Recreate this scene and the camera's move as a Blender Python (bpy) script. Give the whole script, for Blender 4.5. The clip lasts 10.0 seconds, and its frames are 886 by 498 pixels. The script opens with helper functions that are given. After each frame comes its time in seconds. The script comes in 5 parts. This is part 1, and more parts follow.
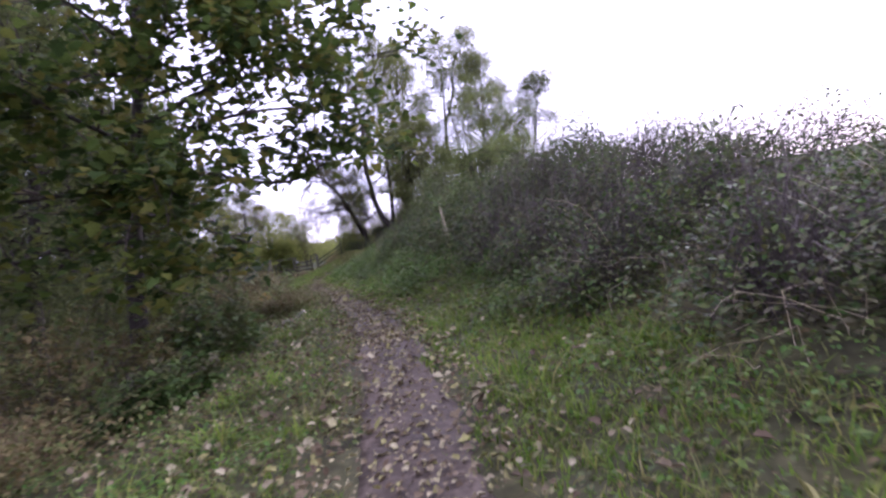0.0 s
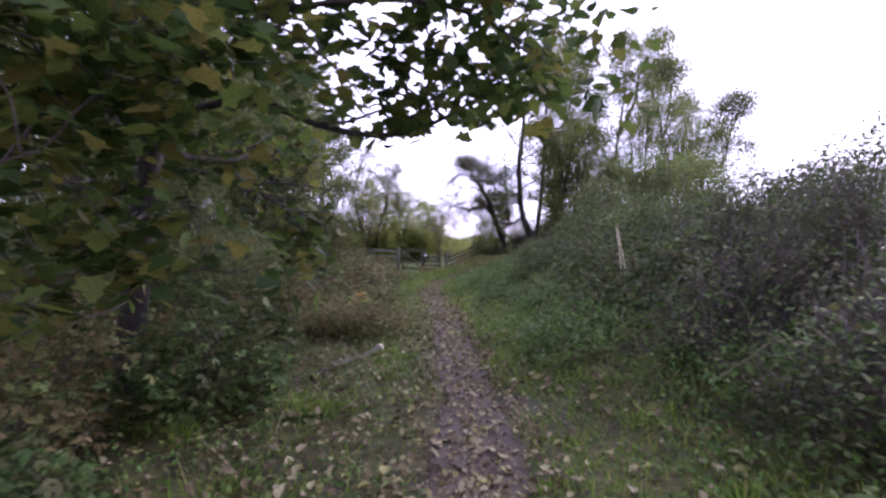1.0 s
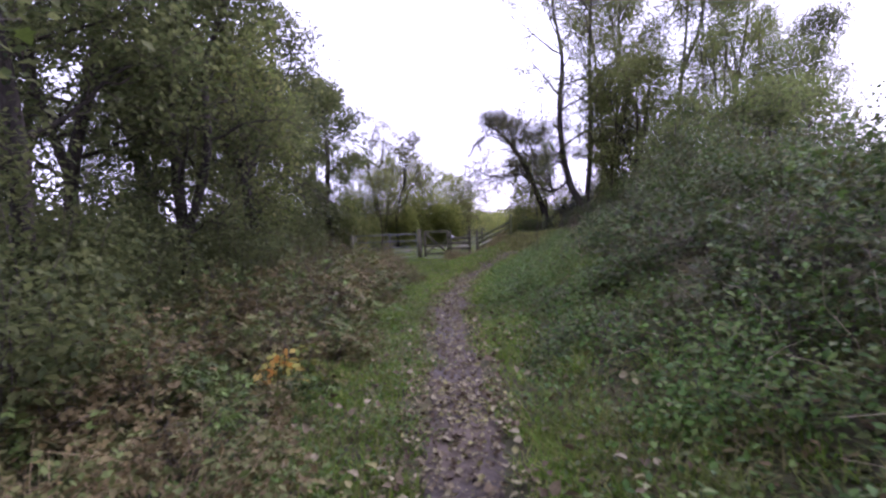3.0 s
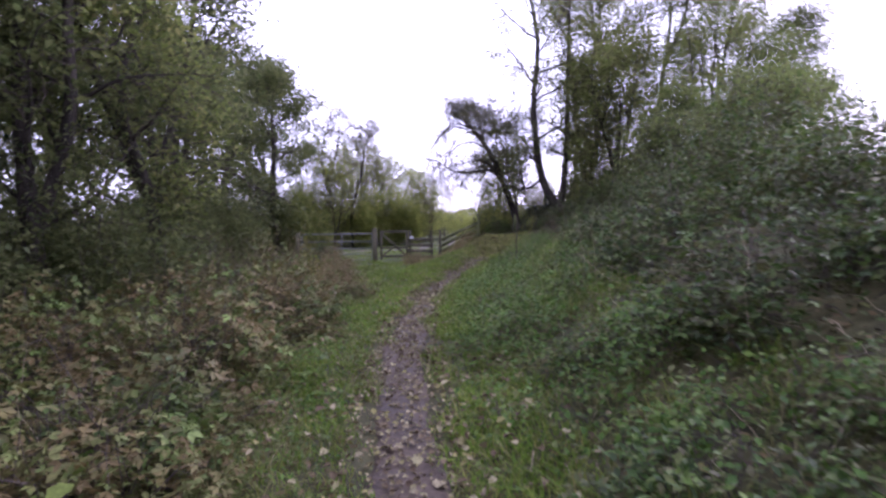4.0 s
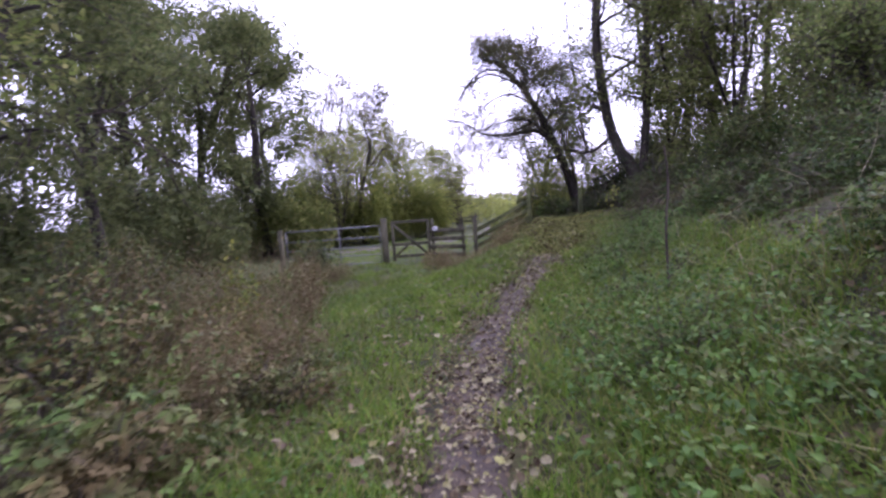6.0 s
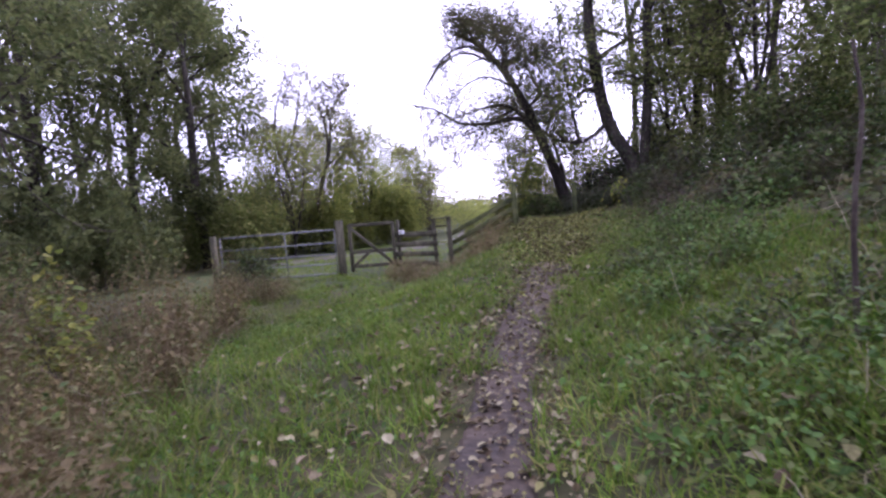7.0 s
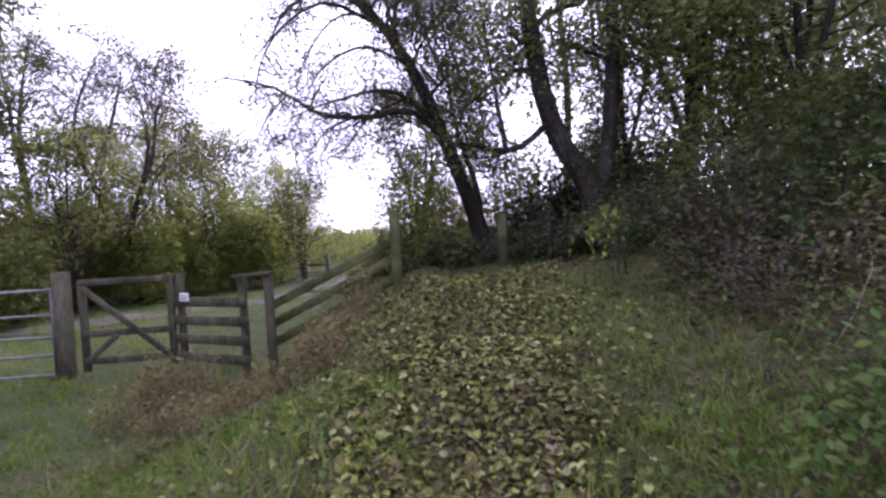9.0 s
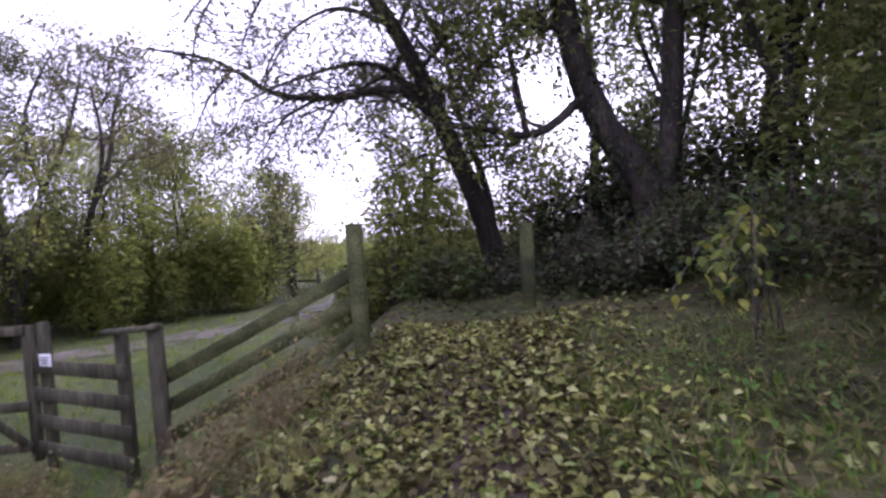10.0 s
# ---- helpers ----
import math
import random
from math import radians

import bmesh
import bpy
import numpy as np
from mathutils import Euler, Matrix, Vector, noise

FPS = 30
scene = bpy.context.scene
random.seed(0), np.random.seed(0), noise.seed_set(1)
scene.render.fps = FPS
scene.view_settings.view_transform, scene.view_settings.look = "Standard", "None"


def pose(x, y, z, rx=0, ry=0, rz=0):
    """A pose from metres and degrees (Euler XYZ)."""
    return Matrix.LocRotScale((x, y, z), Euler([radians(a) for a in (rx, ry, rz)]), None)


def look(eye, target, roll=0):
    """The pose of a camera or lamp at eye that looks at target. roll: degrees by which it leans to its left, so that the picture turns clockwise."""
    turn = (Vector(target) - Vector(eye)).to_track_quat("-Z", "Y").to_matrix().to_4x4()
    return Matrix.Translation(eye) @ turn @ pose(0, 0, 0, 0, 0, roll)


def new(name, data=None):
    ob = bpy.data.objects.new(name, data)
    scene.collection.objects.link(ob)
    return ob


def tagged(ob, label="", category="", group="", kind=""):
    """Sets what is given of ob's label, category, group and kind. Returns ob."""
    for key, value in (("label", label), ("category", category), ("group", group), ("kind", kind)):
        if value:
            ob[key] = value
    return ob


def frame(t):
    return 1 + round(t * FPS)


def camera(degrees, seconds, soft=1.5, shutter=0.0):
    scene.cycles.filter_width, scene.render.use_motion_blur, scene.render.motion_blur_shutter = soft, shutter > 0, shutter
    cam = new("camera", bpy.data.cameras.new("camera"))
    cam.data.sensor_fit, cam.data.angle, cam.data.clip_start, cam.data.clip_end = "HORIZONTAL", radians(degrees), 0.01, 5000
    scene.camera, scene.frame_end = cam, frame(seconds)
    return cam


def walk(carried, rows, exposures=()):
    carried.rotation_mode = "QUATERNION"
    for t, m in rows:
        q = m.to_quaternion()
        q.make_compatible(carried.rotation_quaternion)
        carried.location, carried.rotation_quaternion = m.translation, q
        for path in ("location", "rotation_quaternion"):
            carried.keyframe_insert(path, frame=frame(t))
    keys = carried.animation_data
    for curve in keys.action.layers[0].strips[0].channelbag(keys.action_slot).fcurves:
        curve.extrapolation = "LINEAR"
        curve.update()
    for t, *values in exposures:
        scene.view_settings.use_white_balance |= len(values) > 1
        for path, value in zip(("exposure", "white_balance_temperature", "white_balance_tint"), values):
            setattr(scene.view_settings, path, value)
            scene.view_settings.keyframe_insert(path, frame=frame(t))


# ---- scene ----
cam = camera(79.9, 10.0, soft=2.6, shutter=0.15)
PATH = [
    (0, (1.583, -1.029, 2.176), (1.496, 0.967, 2.08), -9.7),
    (0.3, (1.503, 0.174, 2.212), (1.49, 2.172, 2.122), -7.3),
    (0.5, (1.414, 0.964, 2.238), (1.176, 2.949, 2.182), -3.1),
    (0.8, (1.146, 2.125, 2.291), (0.581, 4.043, 2.264), 0.5),
    (1, (0.95, 2.862, 2.321), (0.364, 4.774, 2.283), 1.7),
    (1.3, (0.695, 3.872, 2.345), (0.111, 5.784, 2.278), 0.7),
    (1.5, (0.545, 4.519, 2.352), (-0.009, 6.439, 2.272), -2.3),
    (1.8, (0.379, 5.488, 2.342), (-0.009, 7.447, 2.239), -6.0),
    (2, (0.261, 6.115, 2.345), (-0.089, 8.081, 2.231), -5.4),
    (2.2, (0.107, 6.721, 2.37), (-0.38, 8.657, 2.264), -1.5),
    (3.3, (-0.998, 9.977, 2.409), (-1.736, 11.83, 2.278), -3.3),
    (3.5, (-1.215, 10.623, 2.386), (-1.919, 12.49, 2.255), -4),
    (3.7, (-1.418, 11.209, 2.379), (-1.931, 13.138, 2.249), -5.3),
    (4, (-1.738, 12.096, 2.362), (-2.306, 14.008, 2.226), -1.1),
    (4.3, (-2.16, 13.202, 2.266), (-3.03, 14.996, 2.104), 1.4),
    (4.5, (-2.438, 13.933, 2.21), (-3.334, 15.713, 2.044), 0),
    (4.7, (-2.667, 14.56, 2.201), (-3.558, 16.343, 2.041), -1.7),
    (5, (-2.986, 15.469, 2.208), (-3.643, 17.353, 2.063), -5.6),
    (5.3, (-3.333, 16.488, 2.184), (-3.763, 18.434, 2.018), -5.5),
    (5.5, (-3.562, 17.191, 2.159), (-4.176, 19.085, 1.973), -1.2),
    (5.7, (-3.784, 17.906, 2.118), (-4.594, 19.721, 1.896), -0.4),
    (6, (-4.105, 18.98, 2.065), (-4.772, 20.857, 1.891), -4.4),
    (6.2, (-4.309, 19.673, 2.067), (-4.866, 21.588, 1.935), -5.3),
    (7.3, (-5.284, 22.827, 1.738), (-5.842, 24.741, 1.576), -4.4),
    (7.5, (-5.43, 23.57, 1.734), (-5.864, 25.519, 1.614), -5.3),
    (7.8, (-5.591, 24.708, 1.744), (-5.945, 26.675, 1.667), -6.1),
    (8, (-5.66, 25.421, 1.768), (-5.983, 27.394, 1.733), -7.9),
    (8.3, (-5.699, 26.309, 1.845), (-5.75, 28.308, 1.809), -10.7),
    (8.5, (-5.7, 26.901, 1.899), (-5.585, 28.897, 1.878), -8.7),
    (8.7, (-5.684, 27.599, 1.94), (-5.681, 29.599, 1.896), -5.1),
    (9, (-5.656, 28.63, 1.993), (-5.868, 30.617, 1.923), -3.2),
    (9.3, (-5.681, 29.361, 2.039), (-5.76, 31.359, 2.007), -4.5),
    (9.5, (-5.709, 29.852, 2.067), (-5.785, 31.851, 2.041), -2.2),
    (9.7, (-5.738, 30.464, 2.095), (-6.01, 32.445, 2.056), 0.5),
    (10, (-5.786, 31.449, 2.137), (-6.033, 33.433, 2.089), -4.3),
]
walk(cam, [(t, look(eye, target, roll)) for t, eye, target, roll in PATH], [(0, 0.65, 5650, 39), (4, 0.72, 5600, 40), (6, 0.95, 5600, 40), (8, 0.95, 5650, 40), (9, 0.8, 5700, 40), (10, 0.82, 5700, 40)])

# ---- light ----
SUN_UP, SUN_ROUND = 25, 32          # degrees above the horizon; degrees to the right of straight ahead
world = bpy.data.worlds.new("world")
scene.world = world
world.use_nodes = True
wn = world.node_tree
wn.nodes.clear()
w_out = wn.nodes.new("ShaderNodeOutputWorld")
w_bg = wn.nodes.new("ShaderNodeBackground")
w_sky = wn.nodes.new("ShaderNodeTexSky")
w_sky.sky_type = "NISHITA"
w_sky.sun_disc = False
w_sky.sun_elevation = radians(SUN_UP)
w_sky.sun_rotation = radians(SUN_ROUND)
w_mix = wn.nodes.new("ShaderNodeMix")
w_mix.data_type = "RGBA"
w_mix.inputs[0].default_value = 0.8
w_mix.inputs[7].default_value = (12.0, 11.9, 13.4, 1)      # the cloud sheet
wn.links.new(w_sky.outputs[0], w_mix.inputs[6])
wn.links.new(w_mix.outputs[2], w_bg.inputs[0])
w_bg.inputs[1].default_value = 0.15
wn.links.new(w_bg.outputs[0], w_out.inputs[0])

sun = new("sun", bpy.data.lights.new("sun", "SUN"))
sun.data.energy = 2.2
sun.data.angle = radians(25)
sun.data.color = (1.0, 0.96, 0.9)
sun.matrix_world = look((0, 0, 0), (-math.sin(radians(SUN_ROUND)) * math.cos(radians(SUN_UP)),
                                    -math.cos(radians(SUN_ROUND)) * math.cos(radians(SUN_UP)), -math.sin(radians(SUN_UP))))


# ---- materials ----
def nodes_of(name):
    m = bpy.data.materials.new(name)
    m.use_nodes = True
    return m, m.node_tree.nodes, m.node_tree.links, m.node_tree.nodes["Principled BSDF"]


def ramp(nodes, stops):
    r = nodes.new("ShaderNodeValToRGB")
    e = r.color_ramp.elements
    while len(e) < len(stops):
        e.new(0.5)
    for k, (p, c) in enumerate(stops):
        e[k].position, e[k].color = p, (*c, 1)
    return r


def noise_node(nodes, links, scale, detail=4, rough=0.6):
    c = nodes.new("ShaderNodeTexCoord")
    n = nodes.new("ShaderNodeTexNoise")
    n.inputs["Scale"].default_value = scale
    n.inputs["Detail"].default_value = detail
    n.inputs["Roughness"].default_value = rough
    links.new(c.outputs["Object"], n.inputs["Vector"])
    return n


def leaf_material(name, colours, through_light=0.35, gloss=0.5, single=False, withered=None, wet=0.14, gone=0.5):
    """Leaves: a colour of its own for each, patches at a larger scale, light shining through."""
    m, nodes, links, p = nodes_of(name)
    if single:
        rnd = nodes.new("ShaderNodeObjectInfo").outputs["Random"]
    else:
        rnd = nodes.new("ShaderNodeNewGeometry").outputs["Random Per Island"]
    stops = [((k + 0.5) / len(colours), c) for k, c in enumerate(colours)]
    r = ramp(nodes, stops)
    links.new(rnd, r.inputs[0])
    big = noise_node(nodes, links, 0.9, 3)
    small = noise_node(nodes, links, 60, 2)
    add = nodes.new("ShaderNodeMath")
    add.operation = "ADD"
    links.new(big.outputs[0], add.inputs[0])
    links.new(small.outputs[0], add.inputs[1])
    v = nodes.new("ShaderNodeMapRange")
    v.inputs[1].default_value, v.inputs[2].default_value = 0.7, 1.35
    v.inputs[3].default_value, v.inputs[4].default_value = 0.6, 1.45
    links.new(add.outputs[0], v.inputs[0])
    mul = nodes.new("ShaderNodeVectorMath")
    mul.operation = "SCALE"
    colour = r.outputs[0]
    if withered:
        # patches of leaves that have gone over
        spot = noise_node(nodes, links, 1.7, 3)
        s = nodes.new("ShaderNodeMapRange")
        s.inputs[1].default_value, s.inputs[2].default_value = gone, gone + 0.16
        links.new(spot.outputs[0], s.inputs[0])
        m2 = nodes.new("ShaderNodeMix")
        m2.data_type = "RGBA"
        links.new(s.outputs[0], m2.inputs[0])
        links.new(colour, m2.inputs[6])
        m2.inputs[7].default_value = (*withered, 1)
        colour = m2.outputs[2]
    links.new(colour, mul.inputs[0])
    links.new(v.outputs[0], mul.inputs["Scale"])
    links.new(mul.outputs[0], p.inputs["Base Color"])
    p.inputs["Roughness"].default_value = gloss
    p.inputs["Specular IOR Level"].default_value = wet
    t = nodes.new("ShaderNodeBsdfTranslucent")
    links.new(mul.outputs[0], t.inputs[0])
    mix = nodes.new("ShaderNodeMixShader")
    mix.inputs[0].default_value = through_light
    links.new(p.outputs[0], mix.inputs[1])
    links.new(t.outputs[0], mix.inputs[2])
    links.new(mix.outputs[0], nodes["Material Output"].inputs[0])
    return m


def rough_material(name, dark, mid, light, scale, bump=0.4, rough=0.85, fine=9, stretch=(1, 1, 1), metal=0.0):
    """Bark, soil, timber: two scales of noise for the colour, and relief."""
    m, nodes, links, p = nodes_of(name)
    c = nodes.new("ShaderNodeTexCoord")
    mp = nodes.new("ShaderNodeMapping")
    mp.inputs["Scale"].default_value = stretch
    links.new(c.outputs["Object"], mp.inputs[0])
    a = nodes.new("ShaderNodeTexNoise")
    a.inputs["Scale"].default_value, a.inputs["Detail"].default_value = scale, 6
    b = nodes.new("ShaderNodeTexNoise")
    b.inputs["Scale"].default_value, b.inputs["Detail"].default_value = scale * fine, 5
    links.new(mp.outputs[0], a.inputs[0])
    links.new(mp.outputs[0], b.inputs[0])
    f = nodes.new("ShaderNodeMath")
    f.operation = "MULTIPLY_ADD"
    f.inputs[1].default_value, f.inputs[2].default_value = 0.6, 0.0
    g = nodes.new("ShaderNodeMath")
    g.operation = "MULTIPLY_ADD"
    g.inputs[1].default_value = 0.4
    links.new(a.outputs[0], f.inputs[0])
    links.new(b.outputs[0], g.inputs[0])
    links.new(f.outputs[0], g.inputs[2])
    r = ramp(nodes, [(0.36, dark), (0.5, mid), (0.64, light)])
    links.new(g.outputs[0], r.inputs[0])
    links.new(r.outputs[0], p.inputs["Base Color"])
    rr = nodes.new("ShaderNodeMapRange")
    rr.inputs[1].default_value, rr.inputs[2].default_value = 0.35, 0.65
    rr.inputs[3].default_value, rr.inputs[4].default_value = rough - 0.2, min(1, rough + 0.12)
    links.new(a.outputs[0], rr.inputs[0])
    links.new(rr.outputs[0], p.inputs["Roughness"])
    p.inputs["Metallic"].default_value = metal
    p.inputs["Specular IOR Level"].default_value = 0.3 if rough < 0.7 else 0.2
    bp = nodes.new("ShaderNodeBump")
    bp.inputs["Strength"].default_value = bump
    bp.inputs["Distance"].default_value = 0.03
    links.new(g.outputs[0], bp.inputs["Height"])
    links.new(bp.outputs[0], p.inputs["Normal"])
    return m


M_MUD = rough_material("trodden mud", (0.024, 0.018, 0.012), (0.054, 0.041, 0.029), (0.1, 0.079, 0.058), 2.2, 0.9, 0.78)
M_SOIL = rough_material("soil and litter", (0.02, 0.019, 0.009), (0.043, 0.044, 0.017), (0.08, 0.074, 0.033), 1.3, 0.7, 0.95)
M_BARK = rough_material("grey brown bark", (0.013, 0.011, 0.009), (0.03, 0.025, 0.02), (0.066, 0.058, 0.046), 3, 0.9, 0.9, 8, (1, 1, 0.3))
M_TWIG = rough_material("twigs", (0.03, 0.022, 0.018), (0.06, 0.047, 0.038), (0.1, 0.085, 0.07), 4, 0.3, 0.9)
M_CANE = rough_material("bramble canes", (0.03, 0.024, 0.022), (0.062, 0.05, 0.045), (0.13, 0.108, 0.09), 3, 0.2, 0.8)
M_STALK = rough_material("brown dead stalks", (0.095, 0.066, 0.034), (0.19, 0.14, 0.073), (0.31, 0.245, 0.145), 3, 0.2, 0.85)
M_STRAW = rough_material("dry stalks", (0.2, 0.16, 0.09), (0.33, 0.28, 0.18), (0.5, 0.44, 0.33), 3, 0.2, 0.85)
M_TIMBER = rough_material("weathered timber", (0.026, 0.026, 0.014), (0.058, 0.055, 0.034), (0.11, 0.104, 0.068), 3, 0.5, 0.88, 8, (1, 1, 0.2))
M_RAIL = rough_material("mossy rails", (0.022, 0.028, 0.01), (0.055, 0.064, 0.022), (0.115, 0.12, 0.052), 4, 0.7, 0.9, 11)
M_STEEL = rough_material("galvanised steel", (0.1, 0.105, 0.1), (0.16, 0.165, 0.16), (0.23, 0.24, 0.23), 5, 0.1, 0.6, 6, (1, 1, 1), 0.4)
M_SIGN = rough_material("white sign", (0.62, 0.63, 0.63), (0.74, 0.75, 0.76), (0.8, 0.81, 0.82), 6, 0.05, 0.5)
M_INK = rough_material("sign print", (0.05, 0.05, 0.05), (0.08, 0.08, 0.08), (0.1, 0.1, 0.1), 6, 0.05, 0.6)
M_FIELD = rough_material("far meadow", (0.028, 0.042, 0.013), (0.05, 0.065, 0.02), (0.085, 0.088, 0.034), 0.6, 0.4, 0.95)
M_TRACK = rough_material("gravel track", (0.05, 0.048, 0.035), (0.09, 0.08, 0.065), (0.16, 0.14, 0.125), 1.5, 0.5, 0.8)
M_CUT = rough_material("cut wood end", (0.35, 0.3, 0.2), (0.5, 0.44, 0.32), (0.62, 0.56, 0.44), 12, 0.2, 0.8)

L_GRASS = leaf_material("grass", [(0.066, 0.125, 0.013), (0.095, 0.18, 0.018), (0.12, 0.215, 0.022), (0.15, 0.24, 0.028), (0.18, 0.23, 0.038), (0.22, 0.21, 0.066)], 0.45, 0.6, withered=(0.13, 0.175, 0.032), gone=0.54)
L_STRAWGRASS = leaf_material("dying grass", [(0.09, 0.11, 0.03), (0.14, 0.14, 0.05), (0.21, 0.185, 0.085), (0.11, 0.15, 0.035), (0.16, 0.17, 0.05)], 0.35, 0.6)
L_MAPLE = leaf_material("maple leaves", [(0.028, 0.048, 0.013), (0.038, 0.066, 0.015), (0.052, 0.086, 0.019), (0.068, 0.104, 0.022), (0.086, 0.118, 0.024), (0.115, 0.135, 0.027), (0.13, 0.12, 0.028)], 0.5)
L_MAPLE_ONE = leaf_material("maple leaf", [(0.05, 0.078, 0.018), (0.07, 0.11, 0.024), (0.1, 0.14, 0.03), (0.12, 0.15, 0.033), (0.15, 0.16, 0.035)], 0.45, 0.5, True)
L_BRAMBLE = leaf_material("bramble leaves", [(0.036, 0.062, 0.014), (0.06, 0.105, 0.02), (0.085, 0.14, 0.028), (0.11, 0.17, 0.036), (0.14, 0.195, 0.05), (0.078, 0.12, 0.024), (0.13, 0.09, 0.034), (0.056, 0.096, 0.019)], 0.28, 0.6, False, (0.135, 0.104, 0.042), wet=0.2, gone=0.42)
L_RUST = leaf_material("rusty bramble leaves", [(0.09, 0.068, 0.027), (0.138, 0.108, 0.04), (0.1, 0.122, 0.035), (0.175, 0.145, 0.06), (0.115, 0.145, 0.042), (0.085, 0.115, 0.03), (0.1, 0.076, 0.03)], 0.28, 0.6)
L_BRACKEN = leaf_material("dead bracken", [(0.06, 0.046, 0.022), (0.085, 0.064, 0.032), (0.115, 0.088, 0.046), (0.06, 0.08, 0.025), (0.045, 0.036, 0.02), (0.05, 0.07, 0.02)], 0.22, 0.6)
L_BANK = leaf_material("bank shrub leaves", [(0.028, 0.052, 0.013), (0.045, 0.086, 0.018), (0.07, 0.12, 0.026), (0.1, 0.145, 0.035), (0.085, 0.085, 0.03)], 0.35, 0.6, False, (0.07, 0.066, 0.03), wet=0.2)
L_NETTLE = leaf_material("nettle leaves", [(0.04, 0.088, 0.014), (0.06, 0.125, 0.02), (0.085, 0.16, 0.026), (0.115, 0.18, 0.036), (0.09, 0.105, 0.028)], 0.38, 0.6, wet=0.2)
L_TREE = leaf_material("tree leaves", [(0.09, 0.118, 0.032), (0.13, 0.165, 0.042), (0.18, 0.21, 0.058), (0.22, 0.22, 0.08)], 0.68)
L_COPSE = leaf_material("copse leaves", [(0.075, 0.105, 0.03), (0.11, 0.15, 0.042), (0.15, 0.19, 0.056), (0.19, 0.21, 0.068)], 0.66)
L_DARK = leaf_material("dark wood leaves", [(0.065, 0.086, 0.03), (0.1, 0.12, 0.042), (0.135, 0.15, 0.056)], 0.58)
L_HAW = leaf_material("thinning leaves", [(0.065, 0.078, 0.032), (0.1, 0.112, 0.042), (0.14, 0.145, 0.058), (0.13, 0.105, 0.05)], 0.5)
L_YELLOW = leaf_material("yellowing leaves", [(0.11, 0.15, 0.03), (0.17, 0.2, 0.04), (0.25, 0.25, 0.05)], 0.45)
L_WEED = leaf_material("dead weed leaves", [(0.1, 0.085, 0.026), (0.16, 0.13, 0.042), (0.21, 0.175, 0.065), (0.14, 0.1, 0.036), (0.26, 0.22, 0.095), (0.1, 0.13, 0.027), (0.13, 0.145, 0.036)], 0.3, 0.6)
# trunk ivy; the same dark colour puts shade into the undergrowth
L_IVY_SHADE = leaf_material("ivy and shade-dark undergrowth leaves", [(0.018, 0.03, 0.011), (0.032, 0.05, 0.016), (0.05, 0.07, 0.022), (0.05, 0.038, 0.022)], 0.15, 0.5, wet=0.2)
L_GOLD = leaf_material("yellow green bush leaves", [(0.14, 0.18, 0.045), (0.21, 0.245, 0.056), (0.29, 0.305, 0.08)], 0.68)
L_ORANGE = leaf_material("orange leaves", [(0.45, 0.22, 0.04), (0.5, 0.32, 0.07), (0.48, 0.38, 0.1), (0.3, 0.3, 0.06)], 0.5, 0.6)
L_FALLEN = leaf_material("fallen leaves", [(0.07, 0.05, 0.028), (0.12, 0.092, 0.052), (0.18, 0.15, 0.085), (0.27, 0.245, 0.145), (0.19, 0.18, 0.065)], 0.1, 0.65)
L_FALLEN_ONE = leaf_material("fallen leaf", [(0.12, 0.09, 0.05), (0.19, 0.16, 0.09), (0.29, 0.265, 0.155), (0.24, 0.235, 0.08)], 0.1, 0.65, True)
L_LITTER = leaf_material("yellow leaf litter", [(0.04, 0.03, 0.013), (0.08, 0.07, 0.025), (0.17, 0.18, 0.045), (0.31, 0.32, 0.13), (0.14, 0.2, 0.035), (0.1, 0.08, 0.032), (0.24, 0.26, 0.06), (0.15, 0.14, 0.05), (0.075, 0.066, 0.024)], 0.18, 0.6)
L_COVER = leaf_material("ground cover", [(0.035, 0.062, 0.012), (0.055, 0.095, 0.017), (0.085, 0.062, 0.025), (0.12, 0.09, 0.036), (0.075, 0.12, 0.02), (0.05, 0.036, 0.016)], 0.2, 0.6, wet=0.2)
L_FAR = leaf_material("far foliage", [(0.08, 0.09, 0.03), (0.11, 0.12, 0.04), (0.15, 0.15, 0.06)], 0.35)


# ---- lie of the land ----
def dense(ys, vs, step=0.25):
    """A smooth curve through the given stations."""
    y = np.arange(ys[0], ys[-1] + step, step)
    v = np.interp(y, ys, vs)
    k = np.ones(9) / 9
    for _ in range(2):
        v = np.convolve(np.pad(v, 4, "edge"), k, "valid")
    return y, v


MID_Y, MID_X = dense([-10, 0, 1.4, 3, 5.3, 7.4, 8.9, 10.5, 11.6, 13.3, 15.2, 16.5, 18, 19.8, 21.3, 22.9, 24.8, 27, 28.5, 30.5, 33.4, 36, 44],
                     [3.4, 1.48, 1.2, 0.9, 0.45, -0.12, -0.62, -1.22, -1.6, -2.2, -2.92, -3.45, -4.05, -4.57, -5.0, -5.33, -5.72, -5.88, -5.88, -5.84, -5.93, -6.15, -7])
TOP_Y, TOP_Z = dense([-20, -5, 5, 9.2, 12, 15.5, 20.4, 25, 28.5, 31, 34, 36.5, 40, 60],
                     [1.0, 0.95, 0.92, 0.85, 0.78, 0.66, 0.58, 0.47, 0.55, 0.78, 1.1, 1.32, 1.38, 1.38])


def middle(y):
    return np.interp(y, MID_Y, MID_X)


def smooth(a, b, v):
    s = np.clip((v - a) / (b - a), 0, 1)
    return s * s * (3 - 2 * s)


def half_width(y):
    return np.interp(y, [0, 4, 8, 12, 20, 27, 31, 34, 37], [0.43, 0.38, 0.33, 0.33, 0.29, 0.26, 0.3, 0.4, 0.5])


